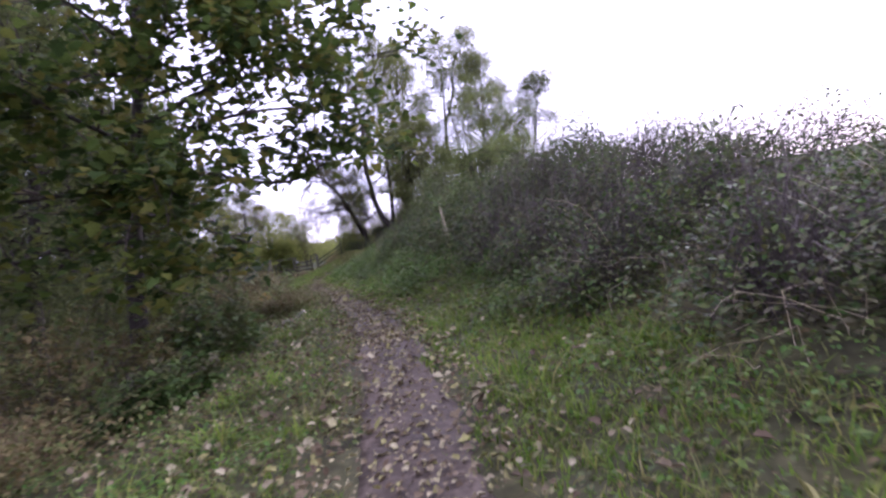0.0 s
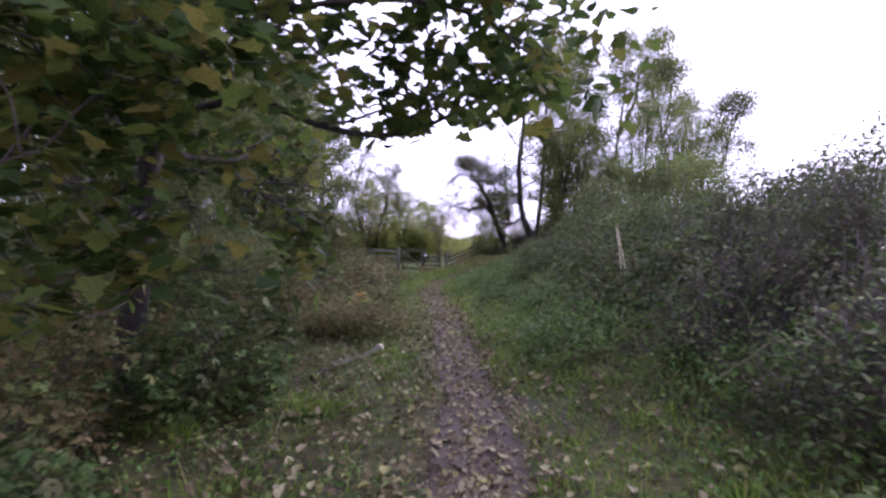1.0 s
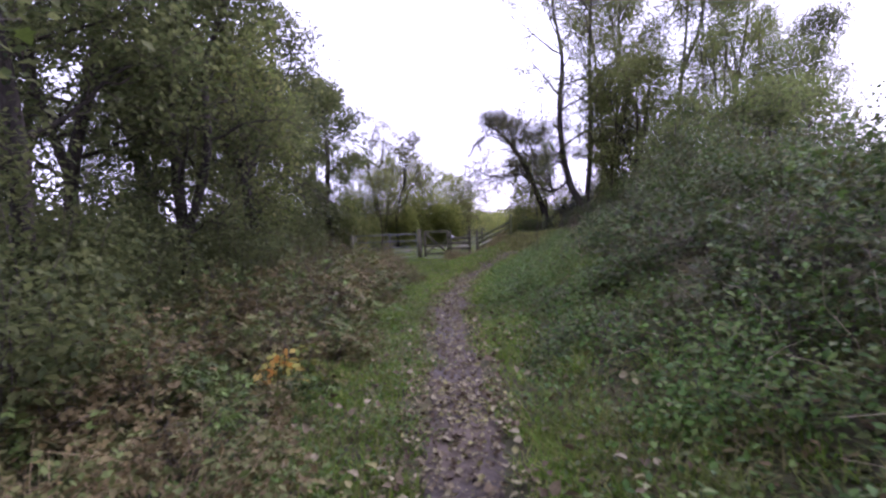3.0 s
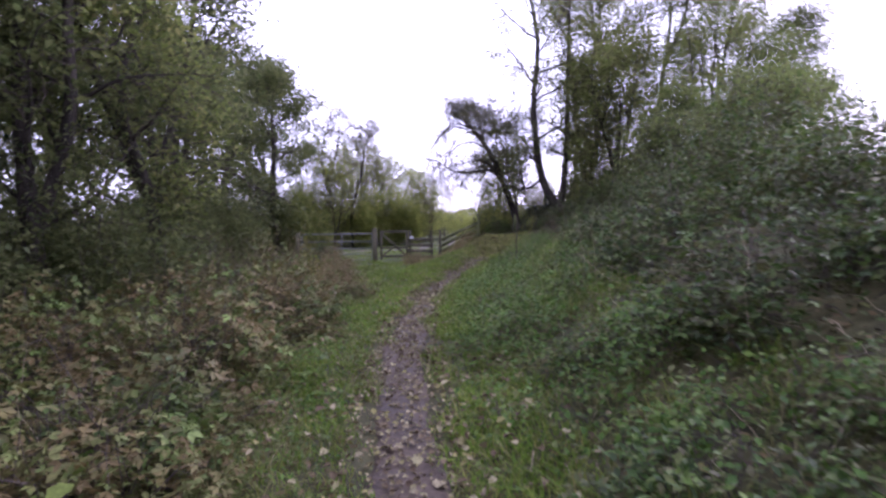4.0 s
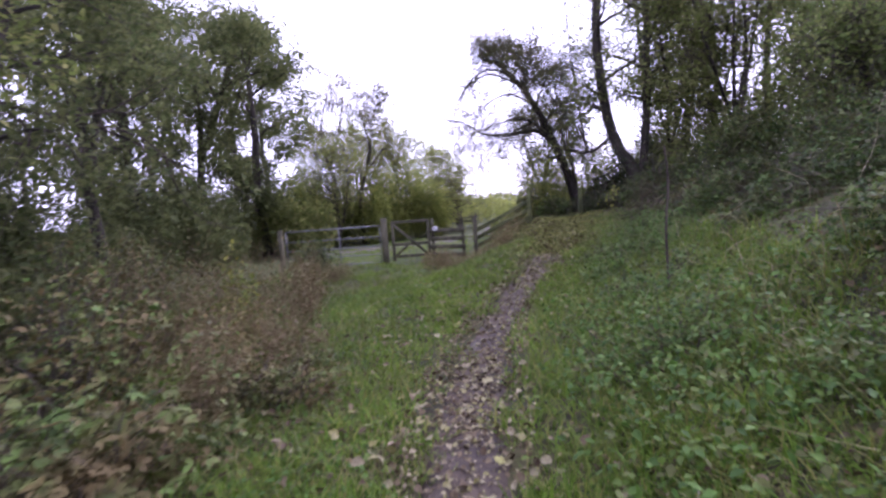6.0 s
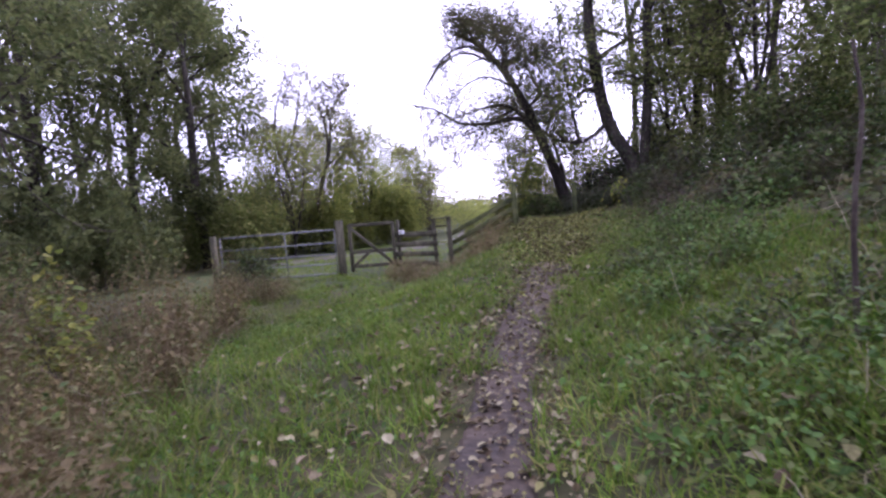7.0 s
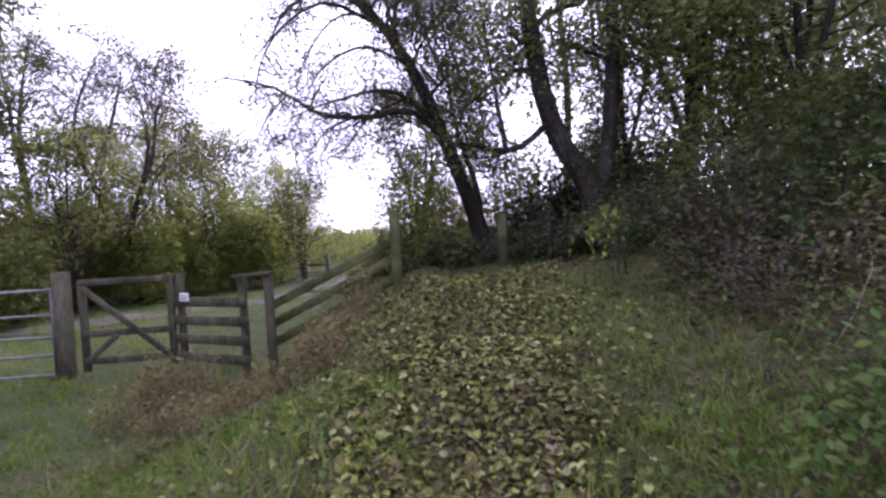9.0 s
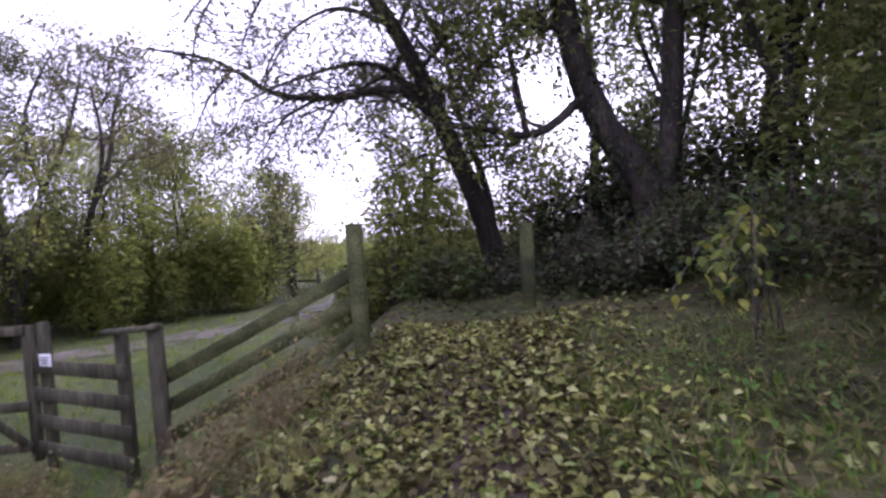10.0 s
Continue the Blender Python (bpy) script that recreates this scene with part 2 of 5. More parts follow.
def land(x, y):
    """Height of the ground."""
    x, y = np.asarray(x, float), np.asarray(y, float)
    d = x - middle(y)
    zc = np.interp(y, TOP_Y, TOP_Z)
    low = np.interp(y, [-10, 10, 20, 25, 31, 35, 42, 80], [0.5, 0.4, 0.22, 0.16, 0.09, 0.02, 0.06, 0.2])
    low = np.minimum(low, zc - 0.05)
    drop = np.interp(y, [0, 26, 31, 35], [5.0, 5.0, 3.2, 2.4])
    left = low + (zc - low) * smooth(-1, 0, (d + 0.5) / drop)
    bank = zc + np.interp(y, [0, 6, 12, 24, 31, 37], [0.9, 1.0, 1.35, 1.6, 1.1, 0.9]) * smooth(0.3, 5.5, d) + 0.03 * np.clip(d - 0.7, 0, 8)
    z = np.where(d < 0, np.minimum(left, zc), bank)
    # beyond the fence the bank runs out into the meadow
    away = smooth(44, 70, y)
    z = z * (1 - away) + 0.15 * away
    lump = 0.035 * np.sin(x * 2.1 + y * 0.7) * np.sin(y * 1.7 - x * 0.6) + 0.02 * np.sin(x * 5.3 + 1) * np.sin(y * 4.7 + x)
    dip = -0.05 * (1 - smooth(0.7, 1.3, np.abs(d) / half_width(y)))
    return z + lump * smooth(0.3, 1.2, np.abs(d)) + dip


# ---- mesh tools ----
class Soup:
    """Loose faces gathered for one mesh."""

    def __init__(self):
        self.v, self.f, self.n = [], {3: [], 4: []}, 0

    def add(self, verts, faces):
        verts = np.asarray(verts, float).reshape(-1, 3)
        for f in faces:
            f = np.asarray(f, int)
            if len(f):
                self.f[f.shape[1]].append(f + self.n)
        self.v.append(verts)
        self.n += len(verts)
        return self


def mesh_of(name, soup, material, smooth_faces=False):
    me = bpy.data.meshes.new(name)
    v = np.concatenate(soup.v)
    tri = np.concatenate(soup.f[3]) if soup.f[3] else np.zeros((0, 3), int)
    quad = np.concatenate(soup.f[4]) if soup.f[4] else np.zeros((0, 4), int)
    me.vertices.add(len(v))
    me.vertices.foreach_set("co", v.ravel())
    me.loops.add(tri.size + quad.size)
    me.loops.foreach_set("vertex_index", np.concatenate([tri.ravel(), quad.ravel()]))
    me.polygons.add(len(tri) + len(quad))
    me.polygons.foreach_set("loop_start", np.concatenate([np.arange(len(tri)) * 3, tri.size + np.arange(len(quad)) * 4]))
    if smooth_faces:
        me.polygons.foreach_set("use_smooth", np.ones(len(tri) + len(quad), bool))
    me.update(calc_edges=True)
    me.validate()
    me.materials.append(material)
    return me


def part(name, soup, material, parent=None, label="", smooth_faces=False):
    """Links gathered faces as one mesh object under a thing or a part."""
    ob = new(name, mesh_of(name, soup, material, smooth_faces))
    if parent:
        ob.parent = parent
        ob.matrix_parent_inverse = parent.matrix_world.inverted()
    if label:
        ob["label"] = label
    return ob


def thing(name, at, label, category, group=""):
    e = new(name)
    e.location = at
    e.empty_display_size = 0.2
    bpy.context.view_layer.update()
    return tagged(e, label, category, group)


def curve(pts, n):
    """A smooth line of n points through a few."""
    p = np.asarray(pts, float)
    p = np.vstack([2 * p[0] - p[1], p, 2 * p[-1] - p[-2]])
    t = np.linspace(0, len(p) - 3 - 1e-6, n)
    i = t.astype(int)
    u = (t - i)[:, None]
    a, b, c, d = p[i], p[i + 1], p[i + 2], p[i + 3]
    return 0.5 * (2 * b + (c - a) * u + (2 * a - 5 * b + 4 * c - d) * u ** 2 + (3 * b - a - 3 * c + d) * u ** 3)


def tube(soup, pts, radii, sides=6, caps=False):
    p = np.asarray(pts, float)
    n = len(p)
    r = np.interp(np.linspace(0, 1, n), np.linspace(0, 1, len(np.atleast_1d(radii))), np.atleast_1d(radii))
    t = np.gradient(p, axis=0)
    t /= np.linalg.norm(t, axis=1)[:, None] + 1e-9
    ref = np.array([0.31, 0.17, 0.93]) if abs(t[0] @ np.array([0.31, 0.17, 0.93])) < 0.9 else np.array([1.0, 0.1, 0])
    a = np.cross(t, ref)
    a /= np.linalg.norm(a, axis=1)[:, None] + 1e-9
    b = np.cross(t, a)
    w = np.linspace(0, 2 * np.pi, sides, endpoint=False)
    ring = p[:, None] + r[:, None, None] * (np.cos(w)[None, :, None] * a[:, None] + np.sin(w)[None, :, None] * b[:, None])
    k = np.arange(sides)
    q = []
    for j in range(n - 1):
        q.append(np.stack([j * sides + k, j * sides + (k + 1) % sides, (j + 1) * sides + (k + 1) % sides, (j + 1) * sides + k], 1))
    verts = ring.reshape(-1, 3)
    tris = []
    if caps:
        verts = np.vstack([verts, p[0], p[-1]])
        c0, c1 = len(verts) - 2, len(verts) - 1
        tris.append(np.stack([np.full(sides, c0), (k + 1) % sides, k], 1))
        tris.append(np.stack([np.full(sides, c1), (n - 1) * sides + k, (n - 1) * sides + (k + 1) % sides], 1))
    soup.add(verts, [np.concatenate(q)] + tris)


def box(soup, size, m, bevel=0.006):
    """A sawn board or post with broken edges: size in metres, centred, at the pose m."""
    bm = bmesh.new()
    bmesh.ops.create_cube(bm, size=1, matrix=Matrix.Diagonal((*size, 1)))
    bmesh.ops.bevel(bm, geom=bm.edges[:], offset=bevel, segments=1, affect="EDGES")
    bmesh.ops.triangulate(bm, faces=bm.faces[:])
    bm.transform(m)
    bm.verts.index_update()
    soup.add([v.co[:] for v in bm.verts], [np.array([[v.index for v in f.verts] for f in bm.faces])])
    bm.free()
    return soup


# leaf outlines: stalk at the origin, tip at y = 1, face up
LEAF = (np.array([(0, 0, 0), (-0.3, 0.42, 0.07), (0.3, 0.42, 0.07), (0, 1, -0.06)]), np.array([(0, 2, 3), (0, 3, 1)]))
LEAFLET = (np.array([(0, 0, 0), (-0.3, 0.25, 0.05), (-0.27, 0.62, 0.06), (0, 1, -0.08), (0.27, 0.62, 0.06), (0.3, 0.25, 0.05), (0, 0.5, -0.01)]),
           np.array([(0, 5, 6), (5, 4, 6), (4, 3, 6), (3, 2, 6), (2, 1, 6), (1, 0, 6)]))
_a, _b = math.cos(1.1), math.sin(1.1)
_mid = [(0, 0, 0), (-0.26, 0.55, 0.06), (0, 1, -0.05), (0.26, 0.55, 0.06), (0, 0.5, 0.0)]
_side = [[(_a * x + s * _b * y * 1.0, -s * _b * x * s + _a * y, z) for x, y, z in [(u * 0.85, w * 0.8, h) for u, w, h in _mid[1:]]] for s in (-1, 1)]
_fan = np.array([(0, 3, 4), (3, 2, 4), (2, 1, 4), (1, 0, 4)])
# three leaflets on one stalk, as brambles have
_flat = [[s[0], s[1], s[2]] for s in _side]
TREFOIL = (np.array(_mid[:4] + _flat[0] + _flat[1]), np.array([(0, 3, 2), (0, 2, 1), (0, 6, 5), (0, 5, 4), (0, 9, 8), (0, 8, 7)]))
BLADE = (np.array(_mid), _fan)
_lobes = [(0, 0.0), (0.2, -0.07), (0.43, 0.0), (0.38, 0.15), (0.6, 0.33), (0.5, 0.46), (0.33, 0.48), (0.37, 0.7), (0.2, 0.72), (0, 1.0)]
_right = [(x, y, 0.12 * abs(x) - 0.1 * (y - 0.4) ** 2) for x, y in _lobes]
_left = [(-x, y, z) for x, y, z in _right[-2:0:-1]]
_out = _right + _left
LOBED = (np.array(_out + [(0, 0.36, -0.02)]), np.array([(k, (k + 1) % len(_out), len(_out)) for k in range(len(_out))]))
_curl = LOBED[0] * np.array([1, 1, 1.0]) + np.array([0, 0, 0.0])
_curl[:, 2] = 0.35 * np.abs(LOBED[0][:, 0]) ** 1.3 + 0.22 * (LOBED[0][:, 1] - 0.4) ** 2
CURLED = (_curl, LOBED[1])
CRISP = (LEAFLET[0] * np.array([1.15, 1, 1]) + np.stack([0 * LEAFLET[0][:, 0], 0 * LEAFLET[0][:, 0], 0.9 * np.abs(LEAFLET[0][:, 0]) ** 1.3 + 0.3 * (LEAFLET[0][:, 1] - 0.4) ** 2], 1), LEAFLET[1])
_few = [(0, 0.0), (0.42, -0.02), (0.34, 0.17), (0.6, 0.36), (0.32, 0.5), (0.26, 0.74), (0, 1.0)]
_right = [(x, y, 0.12 * abs(x) - 0.1 * (y - 0.4) ** 2) for x, y in _few]
_out = _right + [(-x, y, z) for x, y, z in _right[-2:0:-1]]
PALMATE = (np.array(_out + [(0, 0.36, -0.02)]), np.array([(k, (k + 1) % len(_out), len(_out)) for k in range(len(_out))]))


def spread(soup, leaf, pos, yaw, pitch, roll, size):
    """Sets one leaf at each place."""
    n = len(pos)
    cy, sy, cp, sp, cr, sr = np.cos(yaw), np.sin(yaw), np.cos(pitch), np.sin(pitch), np.cos(roll), np.sin(roll)
    z, o = np.zeros(n), np.ones(n)
    rz = np.array([[cy, -sy, z], [sy, cy, z], [z, z, o]]).transpose(2, 0, 1)
    rx = np.array([[o, z, z], [z, cp, -sp], [z, sp, cp]]).transpose(2, 0, 1)
    ry = np.array([[cr, z, sr], [z, o, z], [-sr, z, cr]]).transpose(2, 0, 1)
    rot = rz @ rx @ ry
    tv, tf = leaf
    v = np.einsum("nij,kj->nki", rot, tv) * np.asarray(size).reshape(-1, 1, 1) + np.asarray(pos)[:, None]
    f = tf[None] + (np.arange(n) * len(tv))[:, None, None]
    soup.add(v.reshape(-1, 3), [f.reshape(-1, tf.shape[1])])


def scatter(soup, leaf, pos, size, rng, droop=0.3, vary=0.35):
    n = len(pos)
    spread(soup, leaf, pos, rng.uniform(0, 6.28, n), rng.normal(-droop, 0.38, n), rng.normal(0, 0.4, n), size * rng.uniform(1 - vary, 1 + vary, n))


def blades(soup, x, y, height, rng, lean=0.5, width=0.006, z=None, tuft=14):
    """Grass: bent tapering blades rooted in the ground, in tufts of uneven height."""
    n = len(x)
    k = np.arange(n) // tuft * tuft
    own = rng.uniform(0, 1, n) < 0.2
    x = np.where(own, x, x[k] + rng.normal(0, 0.055, n))
    y = np.where(own, y, y[k] + rng.normal(0, 0.055, n))
    height = height * rng.uniform(0.45, 1.5, n)[k]
    z = land(x, y) - 0.01 if z is None else z
    a = rng.uniform(0, 6.28, n)
    h = height * rng.uniform(0.5, 1.3, n)
    b = lean * rng.uniform(0.2, 1.5, n)
    dx, dy = np.cos(a), np.sin(a)
    sx, sy = -np.sin(a) * width, np.cos(a) * width
    base = np.stack([x, y, z], 1)
    side = np.stack([sx, sy, 0 * sx], 1) * rng.uniform(0.7, 1.4, n)[:, None]
    mid = base + np.stack([dx * h * b * 0.35, dy * h * b * 0.35, h * 0.6], 1)
    tip = base + np.stack([dx * h * b, dy * h * b, h * (1 - 0.25 * b)], 1)
    mid = base + (mid - base) * 0.6
    v = np.stack([base, mid + side * 1.15, mid - side * 1.15, tip], 1)
    k = (np.arange(n) * 4)[:, None]
    soup.add(v.reshape(-1, 3), [k + np.array([0, 1, 2]), k + np.array([2, 1, 3])])


def wander(rng, start, way, length, n=6, wobble=0.25, rise=0.0):
    p, d = [np.asarray(start, float)], np.asarray(way, float)
    d = d / np.linalg.norm(d)
    for _ in range(n):
        d = d + rng.normal(0, wobble, 3) + np.array([0, 0, rise])
        d /= np.linalg.norm(d)
        p.append(p[-1] + d * length / n)
    return np.array(p)


# ---- plants ----
def tree(name, trunks, label, rng, limbs=9, limb_len=2.5, branches=4, twigs=3, twig_len=0.8, leaves=6000, leaf_size=0.08, leaf=LEAF, material=None,
         bark=None, first=0.3, rise=0.04, loose=0.2, extra=(), ivy=0, sides=6, radius=0.15, category="tree", group="", bare=0.0, clear=None, second=0.75, crown=None, sag=0.0):
    """A tree: tapered stems, limbs that reach for the crown's outline, branches, twigs, and leaves clustered round the twigs.
    trunks: lines of a few points. crown: (radius, lowest, highest[, x, y]), where the limbs end; without it they are about limb_len long."""
    root = np.array(trunks[0][0], float)
    t = thing(name, root, label, category, group)
    twig_soup, foliage = Soup(), Soup()
    spots = []
    if crown:
        wide, low, high = crown[:3]
        axis = crown[3:] or np.mean([curve(np.array(a, float), 9)[6] for a in trunks], 0)
        heart, reach = np.array([axis[0], axis[1], (low + high) / 2]), np.array([wide, wide, (high - low) / 2])
    for s, line in enumerate(trunks):
        fine = curve(np.array(line, float), 16)
        r0 = radius * (1 if s == 0 else second)
        stem = Soup()
        flare = np.array([1.4 if s == 0 else 0.95, 1.05 if s == 0 else 0.95, 0.95, 0.82, 0.62, 0.4, 0.14]) * r0
        if s == 0:
            fine[0, 2] -= 0.15
        tube(stem, fine, flare, sides + 3)
        stem_ob = part("trunk" if s == 0 else "stem", stem, bark or M_BARK, t, "", True)
        if s == 0:
            trunk_ob = stem_ob
        lines, turn = [], rng.uniform(0, 6.28)
        for k in range(limbs):
            f = first + (0.98 - first) * (k + rng.uniform(0, 0.9)) / limbs
            i = min(int(f * 15), 14)
            at = fine[i] + (fine[i + 1] - fine[i]) * (f * 15 - i)
            a = turn + 2.4 * k + rng.normal(0, 0.5)
            climb = rng.uniform(0.0, 0.5) + 0.9 * f ** 2
            way = np.array([math.cos(a), math.sin(a), climb])
            way /= np.linalg.norm(way)
            if crown:
                p, d = (at - heart) / reach, way / reach
                A, B, C = d @ d, p @ d, p @ p - 1
                root2 = B * B - A * C
                size = (-B + math.sqrt(root2)) / A if root2 > 0 else 0
                size = np.clip(size * rng.uniform(0.65, 1.08), 0.25 * wide, 1.7 * wide)
            else:
                size = limb_len * (0.5 + 0.65 * math.sin(math.pi * min(f + 0.08, 1))) * rng.uniform(0.7, 1.25)
            lines.append((wander(rng, at, way, size, 7, 0.2, rise - 0.02 * climb), r0 * 0.42 * (1.1 - 0.65 * f), size))
        if s == 0:
            lines += [(curve(c, 12), r, limb_len) for c, r in extra]
        if clear:
            lines = [a for a in lines if not clear(a[0]).any()]
        for line2, r, size in lines:
            limb = Soup()
            tube(limb, line2, [r, r * 0.62, r * 0.2], sides)
            part("limb", limb, bark or M_BARK, t, "", True)
            m = len(line2)
            shoots = [(line2[m // 2:], r * 0.4)]
            for b in range(branches):
                g = 0.25 + 0.72 * (b + rng.uniform(0, 1)) / branches
                i = min(int(g * (m - 1)), m - 2)
                along = line2[i + 1] - line2[i]
                along = along / (np.linalg.norm(along) + 1e-9)
                way = along * 0.8 + rng.normal(0, 0.6, 3) * np.array([1, 1, 0.6]) + np.array([0, 0, 0.12 - sag])
                bl = wander(rng, line2[i], way, max(0.35, size * (0.62 - 0.35 * g)) * rng.uniform(0.7, 1.25), 5, 0.24, 0.02 - sag * 0.25)
                tube(twig_soup, bl, [r * 0.42 * (1 - 0.5 * g) + 0.004, r * 0.2 + 0.003, 0.003], 4)
                shoots.append((bl, r * 0.3))
            for bl, rr in shoots:
                for _ in range(twigs):
                    at = bl[rng.integers(1, len(bl))]
                    way = (bl[-1] - bl[0]) / (np.linalg.norm(bl[-1] - bl[0]) + 1e-9) * 0.6 + rng.normal(0, 0.6, 3) + np.array([0, 0, -sag])
                    tw = wander(rng, at, way, twig_len * rng.uniform(0.5, 1.3), 4, 0.3, -0.5 * sag)
                    if clear and clear(tw).any():
                        continue
                    tube(twig_soup, tw, [rr * 0.3 + 0.004, 0.003], 3)
                    if rng.uniform() >= bare:
                        spots.append(tw[1:])
    tagged(part("twig_tangle", twig_soup, M_TWIG, t), kind="stuff")
    spots = np.concatenate(spots)
    full = rng.exponential(1, len(spots)) + 0.15
    pick = spots[rng.choice(len(spots), leaves, p=full / full.sum())] + rng.normal(0, loose, (leaves, 3)) * np.array([1, 1, 0.75])
    if clear:
        pick = pick[~clear(pick)]
    scatter(foliage, leaf, pick, leaf_size, rng)
    tagged(part("crown", foliage, material or L_TREE, t), kind="stuff")
    if ivy:
        coat = Soup()
        for line in trunks:
            fine = curve(np.array(line, float), 60)
            i = rng.integers(0, 36, ivy)
            a = rng.uniform(0, 6.28, ivy)
            rad = radius * rng.uniform(0.9, 2.3, ivy)
            p = fine[i] + np.stack([np.cos(a) * rad, np.sin(a) * rad, rng.normal(0, 0.1, ivy)], 1)
            scatter(coat, LEAF, p, 0.09, rng, 0.9)
        tagged(part("ivy", coat, L_IVY_SHADE, trunk_ob, "dark green ivy round the trunk"), kind="stuff")
    return t


def stems(x, y, h, q, n=1, lean=0.06, fork=0.3):
    """The stems of a tree: one that wavers up to the top, and others that part from it."""
    r = np.array([x, y, float(land(x, y))])
    bend = q.normal(0, lean * h, (3, 2))
    main = [r, r + (*bend[0] * 0.35, h * 0.28), r + (*bend[1] * 0.8, h * 0.6), r + (*bend[2] * 1.2, h * 0.96)]
    out, turn = [main], q.uniform(0, 6.28)
    fine = curve(np.array(main), 40)
    for k in range(n - 1):
        a = turn + k * 6.28 / max(1, n - 1) + q.normal(0, 0.4)
        f = fine[int(40 * q.uniform(fork, fork + 0.2))]
        way = np.array([math.cos(a), math.sin(a), 0]) * h
        up = h + r[2] - f[2]
        out.append([f, f + way * 0.07 + (0, 0, up * 0.3), f + way * 0.12 + (*q.normal(0, 0.02 * h, 2), up * 0.6), f + way * q.uniform(0.12, 0.2) + (0, 0, up * q.uniform(0.75, 0.95))])
    return out


def grown(name, x, y, h, wide, low, label, q, n=1, fork=0.3, **more):
    """A free-standing tree of height h, with its crown from low up and wide metres in radius."""
    z = float(land(x, y))
    return tree(name, stems(x, y, h, q, n, 0.05, fork), label, q, first=max(0.12, low / h * 0.9), crown=(wide, z + low, z + h), **more)


def bush(name, at, size, label, rng, leaves=2500, leaf_size=0.07, leaf=LEAF, material=None, canes=40, cane_mat=None, cane_r=0.005, group="", category="bush",
         arch=0.7, shell=0.55, tufts=14, tight=1.0):
    """A shrub or bramble heap: arching canes from the ground and leaves in uneven clumps."""
    x, y = at
    sx, sy, sz = size
    z0 = float(land(x, y))
    t = thing(name, (x, y, z0), label, category, group)
    cs, ls = Soup(), Soup()
    lumps = []
    for _ in range(tufts):
        a, r = rng.uniform(0, 6.28), math.sqrt(rng.uniform(0, 1)) * 0.8
        lx, ly = x + sx * r * math.cos(a), y + sy * r * math.sin(a)
        top = sz * (1 - 0.65 * r ** 2) * rng.uniform(0.55, 1.05)
        lumps.append((lx, ly, top, rng.uniform(0.28, 0.5) * min(1.0, (1.3 / sx) ** 0.6) * tight))
    for k in range(canes):
        lx, ly, top, w = lumps[rng.integers(0, tufts)]
        bx, by = x + (lx - x) * 0.5 + rng.normal(0, sx * 0.15), y + (ly - y) * 0.5 + rng.normal(0, sy * 0.15)
        bz = float(land(bx, by)) - 0.04
        ex, ey = lx + rng.normal(0, w * sx * 0.6), ly + rng.normal(0, w * sy * 0.6)
        ez = float(land(ex, ey)) + top * rng.uniform(0.5, 1.08)
        mid = ((bx + ex) / 2 + rng.normal(0, 0.1), (by + ey) / 2 + rng.normal(0, 0.1), bz + (ez - bz) * rng.uniform(0.6, 0.6 + 0.7 * arch))
        tube(cs, curve([(bx, by, bz), mid, (ex, ey, ez)], 4), [cane_r, cane_r * 0.8, cane_r * 0.4], 3)
    tagged(part("cane_tangle", cs, cane_mat or M_CANE, t), kind="stuff")
    k = rng.integers(0, tufts, leaves)
    L = np.array(lumps)[k]
    d = rng.normal(0, 1, (leaves, 3))
    d /= np.linalg.norm(d, axis=1)[:, None]
    rad = np.where(rng.uniform(0, 1, leaves) < shell, rng.uniform(0.75, 1.02, leaves), rng.uniform(0, 1, leaves) ** 0.5)
    px = L[:, 0] + d[:, 0] * rad * L[:, 3] * sx
    py = L[:, 1] + d[:, 1] * rad * L[:, 3] * sy
    hz = L[:, 2] * (0.5 + 0.5 * d[:, 2] * rad)
    pz = land(px, py) + np.maximum(hz, 0.01 + 0.05 * rng.uniform(0, 1, leaves)) + rng.normal(0, 0.03, leaves)
    pz = np.maximum(pz, land(px, py) + 0.02)
    scatter(ls, leaf, np.stack([px, py, pz], 1), leaf_size, rng, 0.25)
    tagged(part("foliage", ls, material or L_BRAMBLE, t), kind="stuff")
    return t


R = np.random.default_rng

# ---- ground ----
def stations(fine_a, fine_b, step, far_a, far_b):
    a = list(np.arange(fine_a, fine_b, step))
    s, v = step, fine_b
    while v < far_b:
        a.append(v)
        s *= 1.25
        v += s
    a.append(far_b)
    s, v = step * 1.25, fine_a - step
    while v > far_a:
        a.insert(0, v)
        s *= 1.25
        v -= s
    a.insert(0, far_a)
    return np.array(a)


gx, gy = stations(-13, 5, 0.19, -900, 900), stations(-2, 42, 0.24, -600, 1600)
GX, GY = np.meshgrid(gx, gy)
gs = Soup()
nx, ny = len(gx), len(gy)
i, j = np.meshgrid(np.arange(nx - 1), np.arange(ny - 1))
q = (j * nx + i).ravel()
gs.add(np.stack([GX.ravel(), GY.ravel(), land(GX, GY).ravel()], 1), [np.stack([q, q + 1, q + nx + 1, q + nx], 1)])
ground = part("ground", gs, M_SOIL, None, "", True)
ground.data.materials.append(M_FIELD)
fx, fy = (gx[:-1] + gx[1:]) / 2, (gy[:-1] + gy[1:]) / 2
FX, FY = np.meshgrid(fx, fy)
meadow = ((FY > 33) & (FX - middle(FY) < -2.2)) | (FY > 47) | (FY < -5) | (FX - middle(FY) > 6.5) | (FX - middle(FY) < -17)
ground.data.polygons.foreach_set("material_index", meadow.ravel().astype(int))
tagged(ground, "dark soil with dead leaves and short weeds", "ground", kind="structure")

